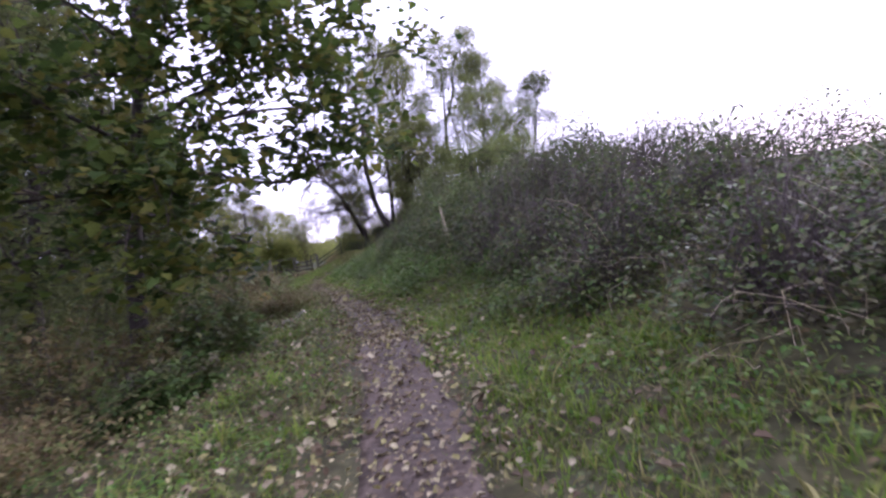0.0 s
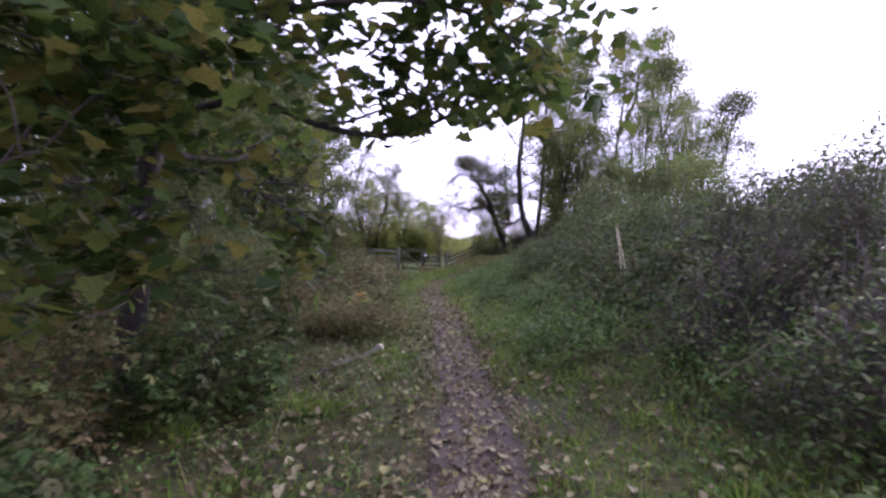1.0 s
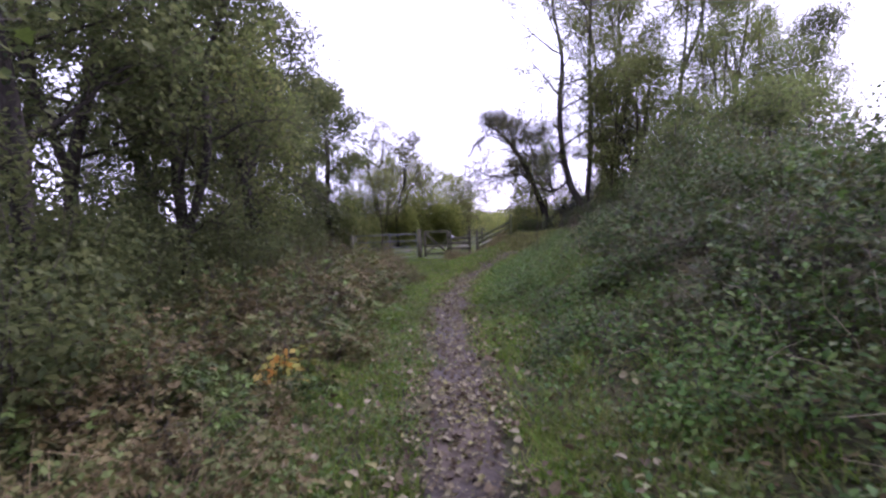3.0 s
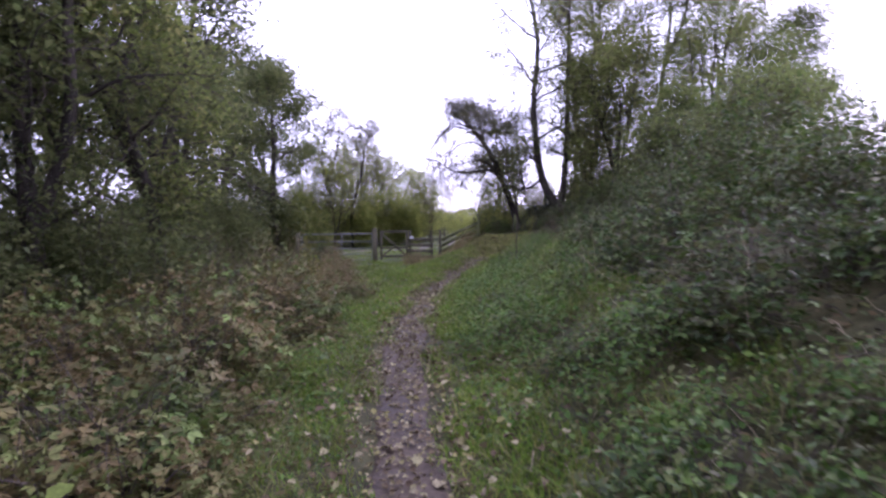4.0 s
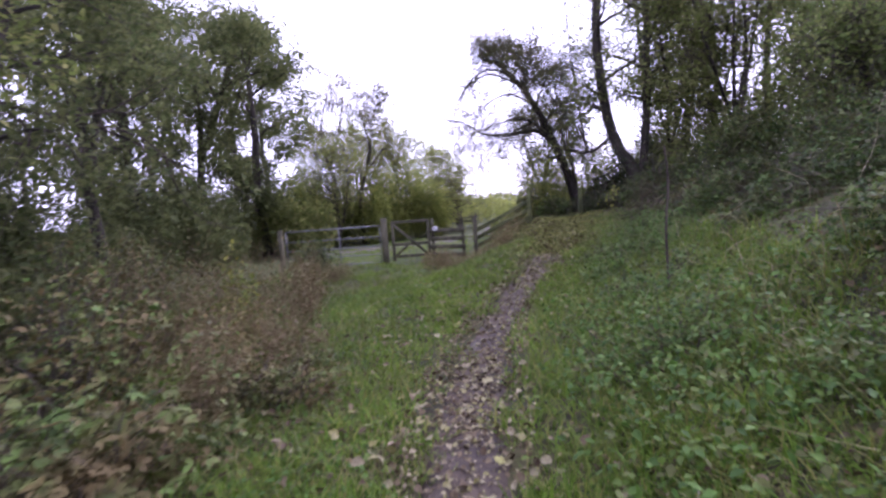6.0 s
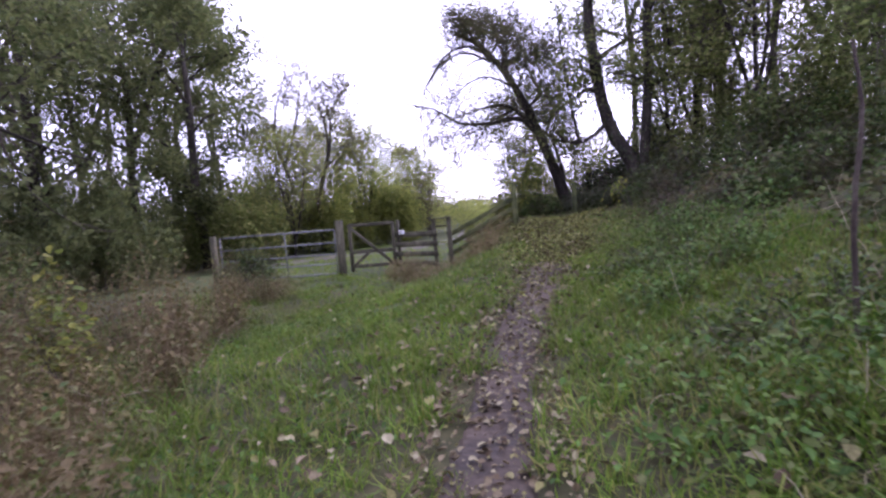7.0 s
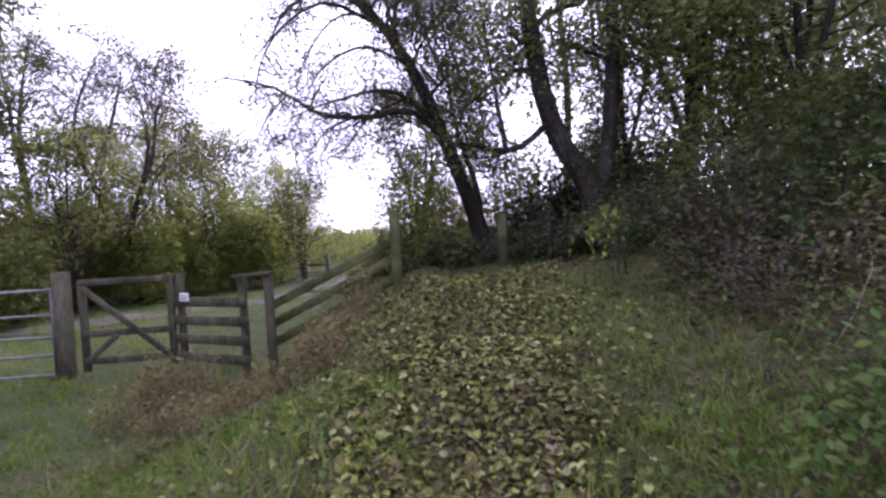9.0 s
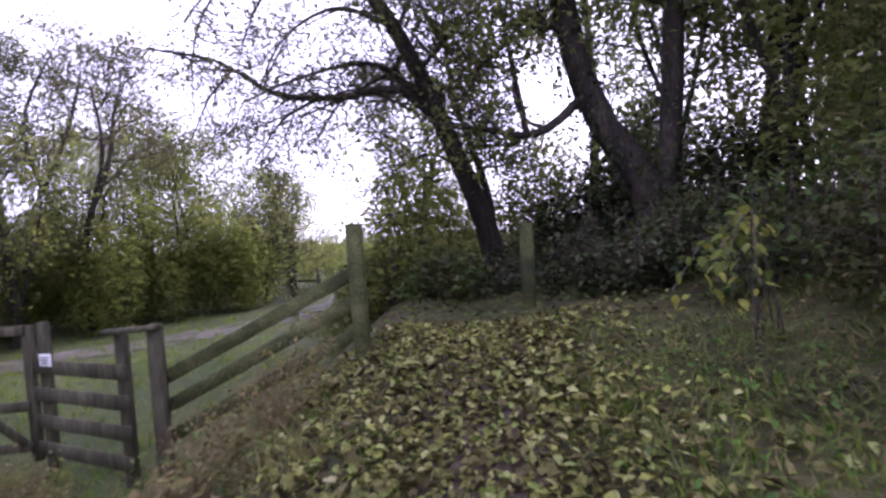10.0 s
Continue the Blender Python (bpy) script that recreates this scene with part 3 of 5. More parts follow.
# the trodden path, a strip laid into the ground
ps = Soup()
py_ = np.arange(-3, 36.5, 0.07)
pu = np.linspace(-1, 1, 15)
rp = R(5)
PX, PY = [], []
edge_l = 1 + 0.18 * np.sin(py_ * 2.3) * np.sin(py_ * 0.9 + 1) + rp.normal(0, 0.05, len(py_))
edge_r = 1 + 0.18 * np.sin(py_ * 1.9 + 2) * np.sin(py_ * 1.1) + rp.normal(0, 0.05, len(py_))
for u in pu:
    PX.append(middle(py_) + u * half_width(py_) * np.where(u < 0, edge_l, edge_r))
    PY.append(py_ + 0 * u)
PX, PY = np.array(PX).T, np.array(PY).T
base = land(PX, PY) + 0.035
rough = 0.012 * np.sin(PX * 17 + PY * 9) * np.sin(PY * 13 - PX * 5) + rp.normal(0, 0.004, PX.shape)
PZ = base + rough * (1 - np.abs(pu)[None]) - 0.07 * (np.abs(pu)[None] > 0.95) - 0.02 * (np.abs(pu)[None] > 0.8)
n_u = len(pu)
i, j = np.meshgrid(np.arange(n_u - 1), np.arange(len(py_) - 1))
q = (j * n_u + i).ravel()
ps.add(np.stack([PX.ravel(), PY.ravel(), PZ.ravel()], 1), [np.stack([q, q + 1, q + n_u + 1, q + n_u], 1)])
path = part("dirt_path", ps, M_MUD, None, "", True)
tagged(path, "narrow trodden mud path strewn with dead leaves", "path", kind="structure")

# ---- fence and gates ----
def g(x, y):
    return float(land(x, y))


def beam(soup, a, b, wide, thick):
    """A rail or board from a to b, wide upright and thick across."""
    a, b = Vector(a), Vector(b)
    d = b - a
    turn = d.to_track_quat("X", "Z").to_matrix().to_4x4()
    return box(soup, (d.length, thick, wide), Matrix.Translation((a + b) / 2) @ turn)


def post(name, x, y, top, w, label, parent=None, lean=(0, 0), d=None):
    z0 = g(x, y) - 0.25
    s = box(Soup(), (w, d or w, top - z0), Matrix.Translation((x + lean[0] / 2, y + lean[1] / 2, (top + z0) / 2)) @ pose(0, 0, 0, -lean[1] * 40, lean[0] * 40, 8), 0.012)
    if parent:
        return part("post", s, M_TIMBER, parent)
    t = thing(name, (x, y, g(x, y)), label, "post", "fence posts")
    part("post", s, M_RAIL if "mossy" in label else M_TIMBER, t)
    return t


GP, GL = (-12.31, 36.0), (-15.95, 35.3)     # hanging post of the field gate, and its far end
post("gate_post", *GP, 1.68, 0.19, "thick weathered square timber gate post in grass")
post("gate_post", GL[0] - 0.2, GL[1] - 0.05, 1.5, 0.15, "weathered timber gate post at the gate's far end")

gate = thing("field_gate", ((GP[0] + GL[0]) / 2, (GP[1] + GL[1]) / 2, 0.35), "closed galvanised steel five-bar field gate", "gate")
ga = np.array([GP[0] - 0.16, GP[1] - 0.03])
gb = np.array([GL[0], GL[1]])
for h in (0.12, 0.42, 0.7, 1.04, 1.42):
    s = Soup()
    tube(s, [(*ga, h), (*gb, h)], 0.021 if h < 1.4 else 0.026, 8, True)
    part("bar", s, M_STEEL, gate, "", True)
for f in (0.0, 0.43, 1.0):
    s = Soup()
    p = ga + (gb - ga) * f
    tube(s, [(*p, 0.1), (*p, 1.43)], 0.02, 8, True)
    part("upright", s, M_STEEL, gate, "", True)

wicket = thing("wicket_gate", (-11.4, 36.15, 0.4), "weathered wooden wicket gate beside the field gate", "gate")
WA, WB = (-12.0, 36.03), (-10.75, 36.3)
for f in (0.0, 1.0):
    px, py2 = WA[0] + (WB[0] - WA[0]) * f, WA[1] + (WB[1] - WA[1]) * f
    part("stile", box(Soup(), (0.1, 0.07, 1.4), Matrix.Translation((px, py2, 0.84))), M_TIMBER, wicket)
for h in (0.3, 0.72, 1.5):
    part("rail", beam(Soup(), (WA[0], WA[1] - 0.045, h), (WB[0], WB[1] - 0.045, h), 0.1, 0.035), M_TIMBER, wicket)
part("brace", beam(Soup(), (WA[0] + 0.05, WA[1] - 0.08, 1.44), (WB[0] - 0.05, WB[1] - 0.08, 0.34), 0.09, 0.03), M_TIMBER, wicket)
part("brace", beam(Soup(), (WA[0] + 0.08, WA[1] - 0.11, 0.3), (WA[0] + 0.6, WA[1] - 0.09, 0.7), 0.08, 0.03), M_TIMBER, wicket)

stile = thing("stile_fence", (-10.0, 36.0, 0.4), "weathered board fence with a stile beside the wicket gate", "fence")
for px, py2, top in ((-10.6, 36.33, 1.56), (-9.36, 35.87, 1.48)):
    part("post", box(Soup(), (0.09, 0.09, top + 0.15), Matrix.Translation((px, py2, (top - 0.15) / 2))), M_TIMBER, stile)
for h in (0.28, 0.56, 0.84, 1.12):
    part("board", beam(Soup(), (-10.78, 36.31, h), (-9.26, 35.77, h + 0.01), 0.14, 0.03), M_TIMBER, stile)
part("top_rail", beam(Soup(), (-9.46, 35.8, 1.5), (-8.8, 35.58, 1.55), 0.045, 0.09), M_TIMBER, stile)

sign = thing("notice_sign", (-10.44, 36.17, 1.15), "small white notice fixed to the stile fence", "sign")
panel = part("panel", box(Soup(), (0.2, 0.012, 0.125), Matrix.Translation((-10.448, 36.168, 1.2)) @ pose(0, 0, 0, 0, 0, -19.6), 0.002), M_SIGN, sign)
for k in range(3):
    part("print_bar", box(Soup(), (0.16 - 0.03 * k, 0.003, 0.013), Matrix.Translation((-10.4505, 36.161, 1.23 - 0.03 * k)) @ pose(0, 0, 0, 0, 0, -19.6), 0.001), M_INK, panel)

P2, P3, P4 = (-8.87, 35.66), (-7.08, 35.82), (-5.62, 37.15)
post("fence_post", *P2, 1.57, 0.11, "weathered timber fence post at the foot of the bank")
post("fence_post", *P3, 2.3, 0.13, "tall mossy timber fence post at the top of the path")
post("fence_post", *P4, 2.21, 0.13, "mossy timber post standing in undergrowth", lean=(0.03, 0))
fence = thing("rail_fence", (-8.0, 35.7, 0.75), "three mossy wooden rails sloping steeply between posts", "fence")
for k, (za, zb) in enumerate(((0.5, 1.42), (0.77, 1.69), (1.03, 1.93))):
    part("rail", beam(Soup(), (P2[0] - 0.1, P2[1] + 0.09, za), (P3[0] + 0.05, P3[1] + 0.1, zb), 0.12, 0.05), M_RAIL, fence)
# the fence goes on behind, along the edge of the meadow
for k, (x, y) in enumerate(((-13.3, 51.5), (-14.6, 52.3))):
    post("fence_post", x, y, g(x, y) + 1.1, 0.12, "dark timber post at the meadow's edge")
far_fence = thing("far_rail", (-14, 51.9, 0.3), "low dark timber rail at the meadow's edge", "fence")
part("rail", beam(Soup(), (-13.2, 51.5, 0.75), (-14.7, 52.3, 0.75), 0.1, 0.05), M_TIMBER, far_fence)

# ---- trees at the head of the path ----
rng = R(11)
b = (-5.95, 40.7, g(-5.95, 40.7))
tree("leaning_tree", [[b, (-6.25, 40.6, b[2] + 1.2), (-6.7, 40.4, b[2] + 2.5), (-7.15, 40.1, b[2] + 3.7), (-7.75, 39.8, b[2] + 4.8), (-8.5, 39.7, b[2] + 5.7), (-9.3, 39.6, b[2] + 6.2)],
                      [(-6.0, 40.6, b[2]), (-6.1, 40.9, b[2] + 1.5), (-6.6, 41.2, b[2] + 3.4), (-6.7, 41.3, b[2] + 5.8)]],
     "leaning dark tree with curved limbs and thinning leaves", rng, limbs=17, limb_len=2.5, branches=6, twigs=5, twig_len=0.75, leaves=60000, leaf_size=0.066, crown=(2.5, 2.4, 8.3, -8.4, 39.9),
     material=L_HAW, first=0.38, radius=0.17, loose=0.2, rise=0.02, bare=0.04, second=0.42, sag=0.12,
     extra=[([(-6.75, 40.4, b[2] + 2.6), (-7.4, 40.0, b[2] + 3.2), (-8.3, 39.8, b[2] + 3.1), (-9.3, 39.6, b[2] + 3.2), (-10.1, 39.4, b[2] + 3.75), (-11.1, 39.2, b[2] + 4.0)], 0.085),
            ([(-6.9, 40.3, b[2] + 2.9), (-7.8, 40.2, b[2] + 3.7), (-9.0, 40.1, b[2] + 3.6), (-10.2, 40.2, b[2] + 3.3)], 0.06),
            ([(-7.2, 40.2, b[2] + 3.7), (-7.9, 39.8, b[2] + 5.0), (-8.8, 39.3, b[2] + 5.6), (-9.6, 39.0, b[2] + 5.2), (-10.0, 38.9, b[2] + 4.5)], 0.07),
            ([(-8.6, 39.8, b[2] + 3.15), (-9.2, 39.6, b[2] + 2.8), (-9.6, 39.4, b[2] + 2.2)], 0.035),
            ([(-9.9, 39.4, b[2] + 3.6), (-10.4, 39.5, b[2] + 3.2), (-10.8, 39.5, b[2] + 2.5)], 0.03),
            ([(-7.6, 40.2, b[2] + 3.5), (-8.4, 40.3, b[2] + 3.2), (-9.0, 40.3, b[2] + 2.5)], 0.035),
            ([(-6.5, 40.5, b[2] + 1.9), (-7.1, 40.7, b[2] + 2.2), (-7.8, 40.8, b[2] + 1.9), (-8.3, 40.9, b[2] + 1.3)], 0.03),
            ([(-7.8, 39.8, b[2] + 4.9), (-9.0, 39.6, b[2] + 5.5), (-10.0, 39.5, b[2] + 5.0), (-10.5, 39.4, b[2] + 4.1), (-10.6, 39.4, b[2] + 3.0)], 0.045),
            ([(-7.4, 40.0, b[2] + 4.2), (-8.5, 40.4, b[2] + 4.8), (-9.6, 40.5, b[2] + 4.3), (-10.2, 40.5, b[2] + 3.0)], 0.045),
            ([(-8.0, 39.8, b[2] + 5.2), (-8.7, 39.2, b[2] + 5.0), (-9.3, 38.9, b[2] + 4.1), (-9.6, 38.8, b[2] + 3.0)], 0.035),
            ([(-7.5, 39.9, b[2] + 4.4), (-7.9, 39.9, b[2] + 5.9), (-8.3, 40.1, b[2] + 6.8)], 0.045),
            ([(-6.8, 41.3, b[2] + 4.4), (-7.2, 41.3, b[2] + 5.4), (-7.4, 41.2, b[2] + 6.3)], 0.05),
            ([(-6.5, 41.1, b[2] + 3.0), (-5.9, 41.2, b[2] + 4.2), (-5.6, 41.2, b[2] + 5.6)], 0.04)])
b = (-3.73, 39.0, g(-3.73, 39.0))
tree("twin_stemmed_tree", [[b, (-3.88, 39.05, b[2] + 0.9), (-4.38, 39.2, b[2] + 1.8), (-4.73, 39.3, b[2] + 3.2), (-4.95, 39.4, b[2] + 6.0), (-4.7, 39.5, b[2] + 8.8), (-5.1, 39.5, b[2] + 11.5), (-5.4, 39.5, b[2] + 14.4)],
                           [(-3.68, 38.95, b[2]), (-3.5, 39.0, b[2] + 1.5), (-3.3, 39.1, b[2] + 4), (-3.2, 39.2, b[2] + 9.0), (-2.9, 39.3, b[2] + 14.8)]],
     "tall twin-stemmed tree with dark trunk and ivy", R(12), limbs=17, limb_len=2.7, branches=5, twigs=4, twig_len=0.9, leaves=32000, leaf_size=0.105, crown=(4.0, 6.0, 18.2, -4.6, 39.4), material=L_TREE,
     first=0.4, radius=0.21, loose=0.22, ivy=900, rise=0.06,
     extra=[([(-4.53, 39.25, b[2] + 2.2), (-5.08, 39.1, b[2] + 1.75), (-5.53, 39.0, b[2] + 1.65), (-6.08, 39.0, b[2] + 1.8), (-6.68, 39.0, b[2] + 1.9)], 0.085),
            ([(-5.43, 39.0, b[2] + 1.7), (-5.58, 39.05, b[2] + 2.8), (-5.78, 39.2, b[2] + 4.6), (-5.98, 39.3, b[2] + 7.2)], 0.05),
            ([(-4.73, 39.3, b[2] + 3.0), (-5.08, 39.1, b[2] + 3.2), (-5.68, 39.0, b[2] + 2.9), (-6.18, 38.9, b[2] + 2.5)], 0.06)])
for k, (x, y, h, wide, low, r, lf, mat) in enumerate(((-1.2, 41.5, 15.0, 3.0, 5.0, 0.2, 13000, L_TREE), (1.4, 43.5, 16.0, 3.4, 5.0, 0.24, 16000, L_TREE), (-3.4, 46.5, 15.5, 3.4, 4.5, 0.22, 14000, L_TREE),
                                                      (4.4, 46.5, 15.0, 3.2, 4.0, 0.2, 16000, L_TREE), (9.4, 56.0, 14.5, 3.8, 2.0, 0.22, 26000, L_DARK), (6.4, 53.0, 14.0, 3.4, 2.0, 0.2, 20000, L_DARK))):
    q = R(30 + k)
    grown("bank_tree", x, y, h, wide, low, "tall leafy tree on the bank with ivied trunk", q, 2, 0.35, limbs=14, branches=4, twigs=4, twig_len=1.0, leaves=lf, leaf_size=0.14,
          material=mat, radius=r * 0.55, loose=0.3 if k < 4 else 0.55, ivy=160, group="trees on the bank", sides=5)
for k, (x, y, h, wide, lf, mat) in enumerate(((-0.9, 37.4, 7.6, 2.5, 15000, L_TREE), (1.7, 35.6, 4.6, 2.2, 10000, L_COPSE), (3.1, 31.2, 4.2, 2.2, 9000, L_COPSE), (3.2, 39.0, 9.8, 3.0, 11000, L_COPSE),
                                              (5.6, 34.8, 4.6, 2.5, 9000, L_COPSE), (6.6, 40.5, 8.0, 3.0, 10000, L_COPSE), (-2.4, 42.2, 8.5, 2.3, 7000, L_COPSE), (0.6, 32.6, 3.2, 1.6, 6000, L_COPSE), (-2.2, 38.6, 7.6, 1.7, 7500, L_TREE), (-0.9, 40.6, 8.8, 2.2, 7500, L_TREE))):
    q = R(45 + k)
    grown("copse_tree", x, y, h, wide, 0.7, "dense small tree with green leaves on the bank", q, 4, 0.08, limbs=9, branches=4, twigs=4, twig_len=0.7, leaves=lf, leaf_size=0.12,
          material=mat, radius=0.065, loose=0.26, second=0.8, group="small trees on the bank", sides=5, sag=0.1)

# ---- tall trees beyond the gate ----
for k, (x, y, h, wide, low, lf) in enumerate(((-20.8, 40.5, 11.5, 3.7, 2.6, 15000), (-25.0, 41.5, 13.5, 4.4, 3.6, 15000), (-23.6, 36.2, 12.0, 3.9, 3.2, 14000), (-29.5, 40, 15, 5, 4.2, 14000), (-27.5, 47.5, 13.5, 4.4, 3.5, 14000),
                                              (-33.5, 46, 16, 5.2, 4.0, 13000), (-30, 34, 13, 4.6, 3.3, 13000), (-25.5, 30.5, 11.5, 4.0, 3.3, 13000), (-35, 37, 15, 5.2, 4.2, 12000), (-31, 26, 13, 4.8, 4.0, 12000),
                                              (-38, 52, 17, 6, 4, 12000), (-33, 57, 15, 5, 3.5, 11000), (-26, 22, 12, 4.4, 3.4, 11000), (-43, 44, 17, 6, 4, 11000))):
    q = R(60 + k)
    grown("woodland_tree", x, y, h, wide, low, "tall dark woodland tree with ivy round its trunk", q, 2 if k % 2 else 1, limbs=13, branches=4, twigs=3, twig_len=1.1, leaves=lf, leaf_size=0.19,
          material=L_DARK, radius=0.2, loose=0.3, ivy=120, group="woodland trees", sides=5)
for k, (x, y, h, wide, low, lf, mat) in enumerate(((-11.6, 21.8, 8.4, 2.5, 1.8, 13000, L_TREE), (-9.6, 14.2, 11.0, 3.3, 1.2, 20000, L_DARK), (-14.5, 24.5, 10.5, 3.4, 2.2, 14000, L_DARK), (-15, 18, 11, 3.7, 1.8, 13000, L_DARK), (-17.4, 29.4, 10, 3.4, 2.9, 14000, L_DARK),
                                                   (-7.5, 9.5, 9.0, 2.9, 1.4, 15000, L_DARK), (-10.5, 5, 9, 3.2, 2.0, 12000, L_DARK), (-12.6, 17.2, 11.5, 3.4, 1.6, 16000, L_DARK), (-10.9, 18.8, 9.0, 2.5, 2.0, 13000, L_DARK),
                                                   # last two stand unseen beside and behind the start, added to darken
                                                   # the ground
                                                   (-7.5, -1.0, 9.5, 3.6, 2.2, 11000, L_DARK), (-5.0, -6.0, 9.0, 3.4, 2.4, 9000, L_DARK))):
    q = R(80 + k)
    grown("edge_tree", x, y, h, wide, low, "leafy tree at the wood's edge behind brambles", q, 2, 0.2, limbs=11, branches=4, twigs=4, twig_len=0.9, leaves=lf, leaf_size=0.13 if x > -12 else 0.15,
          material=mat, radius=0.15, loose=0.26, ivy=200, group="trees at the wood's edge", sides=5)

for k, (x, y, h, wide, low, lf, bare) in enumerate(((-18.4, 46.0, 9.0, 3.0, 3.0, 4200, 0.35), (-21.0, 48.0, 11.0, 2.4, 3.2, 3600, 0.35), (-17.6, 50.0, 6.6, 2.9, 0.3, 9000, 0), (-14.6, 52.0, 4.3, 2.5, 0.3, 3200, 0.05), (-23.5, 55.0, 8.0, 3.2, 1.4, 9000, 0.1),
                                                    (-27.5, 56, 9.0, 3.5, 1.5, 9000, 0.1), (-18.8, 60, 6.5, 3.2, 0.3, 8000, 0), (-15.0, 50.4, 3.3, 1.6, 0.3, 2600, 0), (-20.6, 51.5, 8.6, 3.0, 1.6, 8500, 0.1), (-18.6, 43.6, 5.6, 1.9, 1.2, 4200, 0.1), (-7.9, 44.4, 4.8, 1.5, 0.3, 3400, 0.1))):
    q = R(95 + k)
    grown("field_tree", x, y, h, wide, low, "sparse half-bare tree beyond the gate" if bare > 0.3 else "airy yellow-green tree beyond the gate", q, 2 if bare > 0.3 else 4, 0.3 if bare > 0.3 else 0.06, limbs=9, branches=5, twigs=4, twig_len=0.8, leaves=lf, leaf_size=0.13,
          material=L_HAW if bare > 0.3 else L_GOLD, radius=0.1 if bare > 0.3 else 0.06, loose=0.22, ivy=150, group="trees beyond the gate", sides=5, bare=bare)

# ---- thicket under the trees on the left ----
for k, (x, y, s, h) in enumerate(((-6.8, 11.6, 1.7, 2.4), (-8.8, 13.8, 1.6, 3.6), (-12.2, 17.0, 1.8, 3.4), (-8.2, 8.5, 1.9, 2.9), (-7.4, 5.2, 1.8, 2.6), (-6.6, 1.5, 1.9, 2.6), (-10.5, 11.5, 2.0, 3.0), (-10.2, 16.0, 2.0, 2.6), (-12.0, 19.0, 2.1, 2.8),
                                  (-12.5, 22.5, 2.0, 2.6), (-15.5, 21, 2.3, 3.4), (-16, 26, 2.3, 3.0), (-19, 29.5, 2.4, 2.8), (-13, 14, 2.3, 3.4), (-23, 26, 2.8, 3.6), (-29, 32, 3, 3.5), (-33, 38, 3, 3.5), (-30, 45, 3, 3.5), (-13.5, 8, 2.6, 3.6), (-17, 12, 2.6, 4.0), (-18, 16, 2.6, 4.0), (-19.5, 20, 2.6, 4.0), (-21, 24.5, 2.6, 3.6), (-11.4, 20.6, 1.9, 3.0), (-10.1, 19.0, 1.5, 3.2), (-15.0, 23.6, 1.9, 3.4), (-13.8, 16.2, 2.0, 3.6), (-14.0, 19.4, 2.0, 3.4), (-15.5, 5.0, 2.6, 4.0), (-12.5, 0.5, 2.6, 4.0))):
    bush("thicket_bush", (x, y), (s * 1.1, s * 1.1, h * (1.25 if x > -12 else 1.3)), "dark dense bush under the trees", R(150 + k), leaves=6500 if x > -11 else 5500, leaf_size=0.1 if x > -11 else 0.13, material=L_DARK, canes=30, cane_r=0.008, group="thicket under the trees", tufts=24)

# ---- the maple over the start of the path ----
b = (-3.9, 7.3, g(-3.9, 7.3))
maple = tree("maple", [[b, (-3.78, 7.25, 1.8), (-3.42, 7.1, 3.3), (-3.1, 7.05, 4.4), (-2.8, 7.1, 6.2), (-2.6, 7.1, 8.2)]],
             "maple with dark leaning trunk and a branch over the path", R(21), limbs=16, limb_len=3.1, branches=6, twigs=3, twig_len=0.7, leaves=13500, leaf_size=0.135, leaf=PALMATE,
             material=L_MAPLE, first=0.3, radius=0.13, loose=0.2, rise=0.0, clear=lambda p: (p[:, 0] > -2.4) & (p[:, 1] > 8.1 - 0.25 * np.abs(p[:, 0])) & (p[:, 2] < 4.9) | (p[:, 0] > -2.0) & (p[:, 1] > 6.5) & (p[:, 2] < 3.12 + 0.4 * (p[:, 1] - 7.2)) | (p[:, 2] < 1.75),
             extra=[([(-3.3, 7.1, 3.8), (-2.2, 6.9, 4.2), (-1.2, 6.9, 4.3), (-0.3, 7.0, 4.2), (0.35, 7.1, 3.85)], 0.04),
                    ([(-3.0, 7.05, 4.9), (-2.2, 6.9, 5.6), (-1.2, 6.8, 5.5), (0.0, 7.0, 5.0)], 0.04),
                    ([(-3.4, 7.1, 3.4), (-2.4, 7.15, 3.6), (-1.5, 7.2, 3.3), (-0.83, 7.32, 3.25), (-0.3, 7.55, 3.55), (0.1, 7.9, 3.95)], 0.045),
                    ([(-3.1, 7.05, 4.4), (-1.7, 7.2, 4.9), (-0.1, 7.8, 5.1), (1.1, 8.4, 5.3)], 0.045),
                    ([(-3.0, 7.05, 4.8), (-1.9, 8.2, 5.5), (-0.7, 9.4, 5.9)], 0.04),
                    ([(-3.1, 7.0, 4.2), (-2.5, 6.0, 3.8), (-2.0, 5.4, 3.3), (-1.6, 5.0, 3.0)], 0.03),
                    ([(-3.5, 7.1, 2.5), (-3.0, 6.4, 2.3), (-2.4, 5.9, 2.1), (-2.1, 5.7, 1.8)], 0.025),
                    ([(-3.45, 7.1, 3.2), (-3.0, 6.2, 3.3), (-2.4, 5.4, 3.1), (-2.0, 4.8, 2.8)], 0.03),
                    ([(-3.5, 7.15, 3.0), (-3.0, 7.8, 2.9), (-2.8, 8.5, 2.6), (-2.8, 9.1, 2.2)], 0.03)])

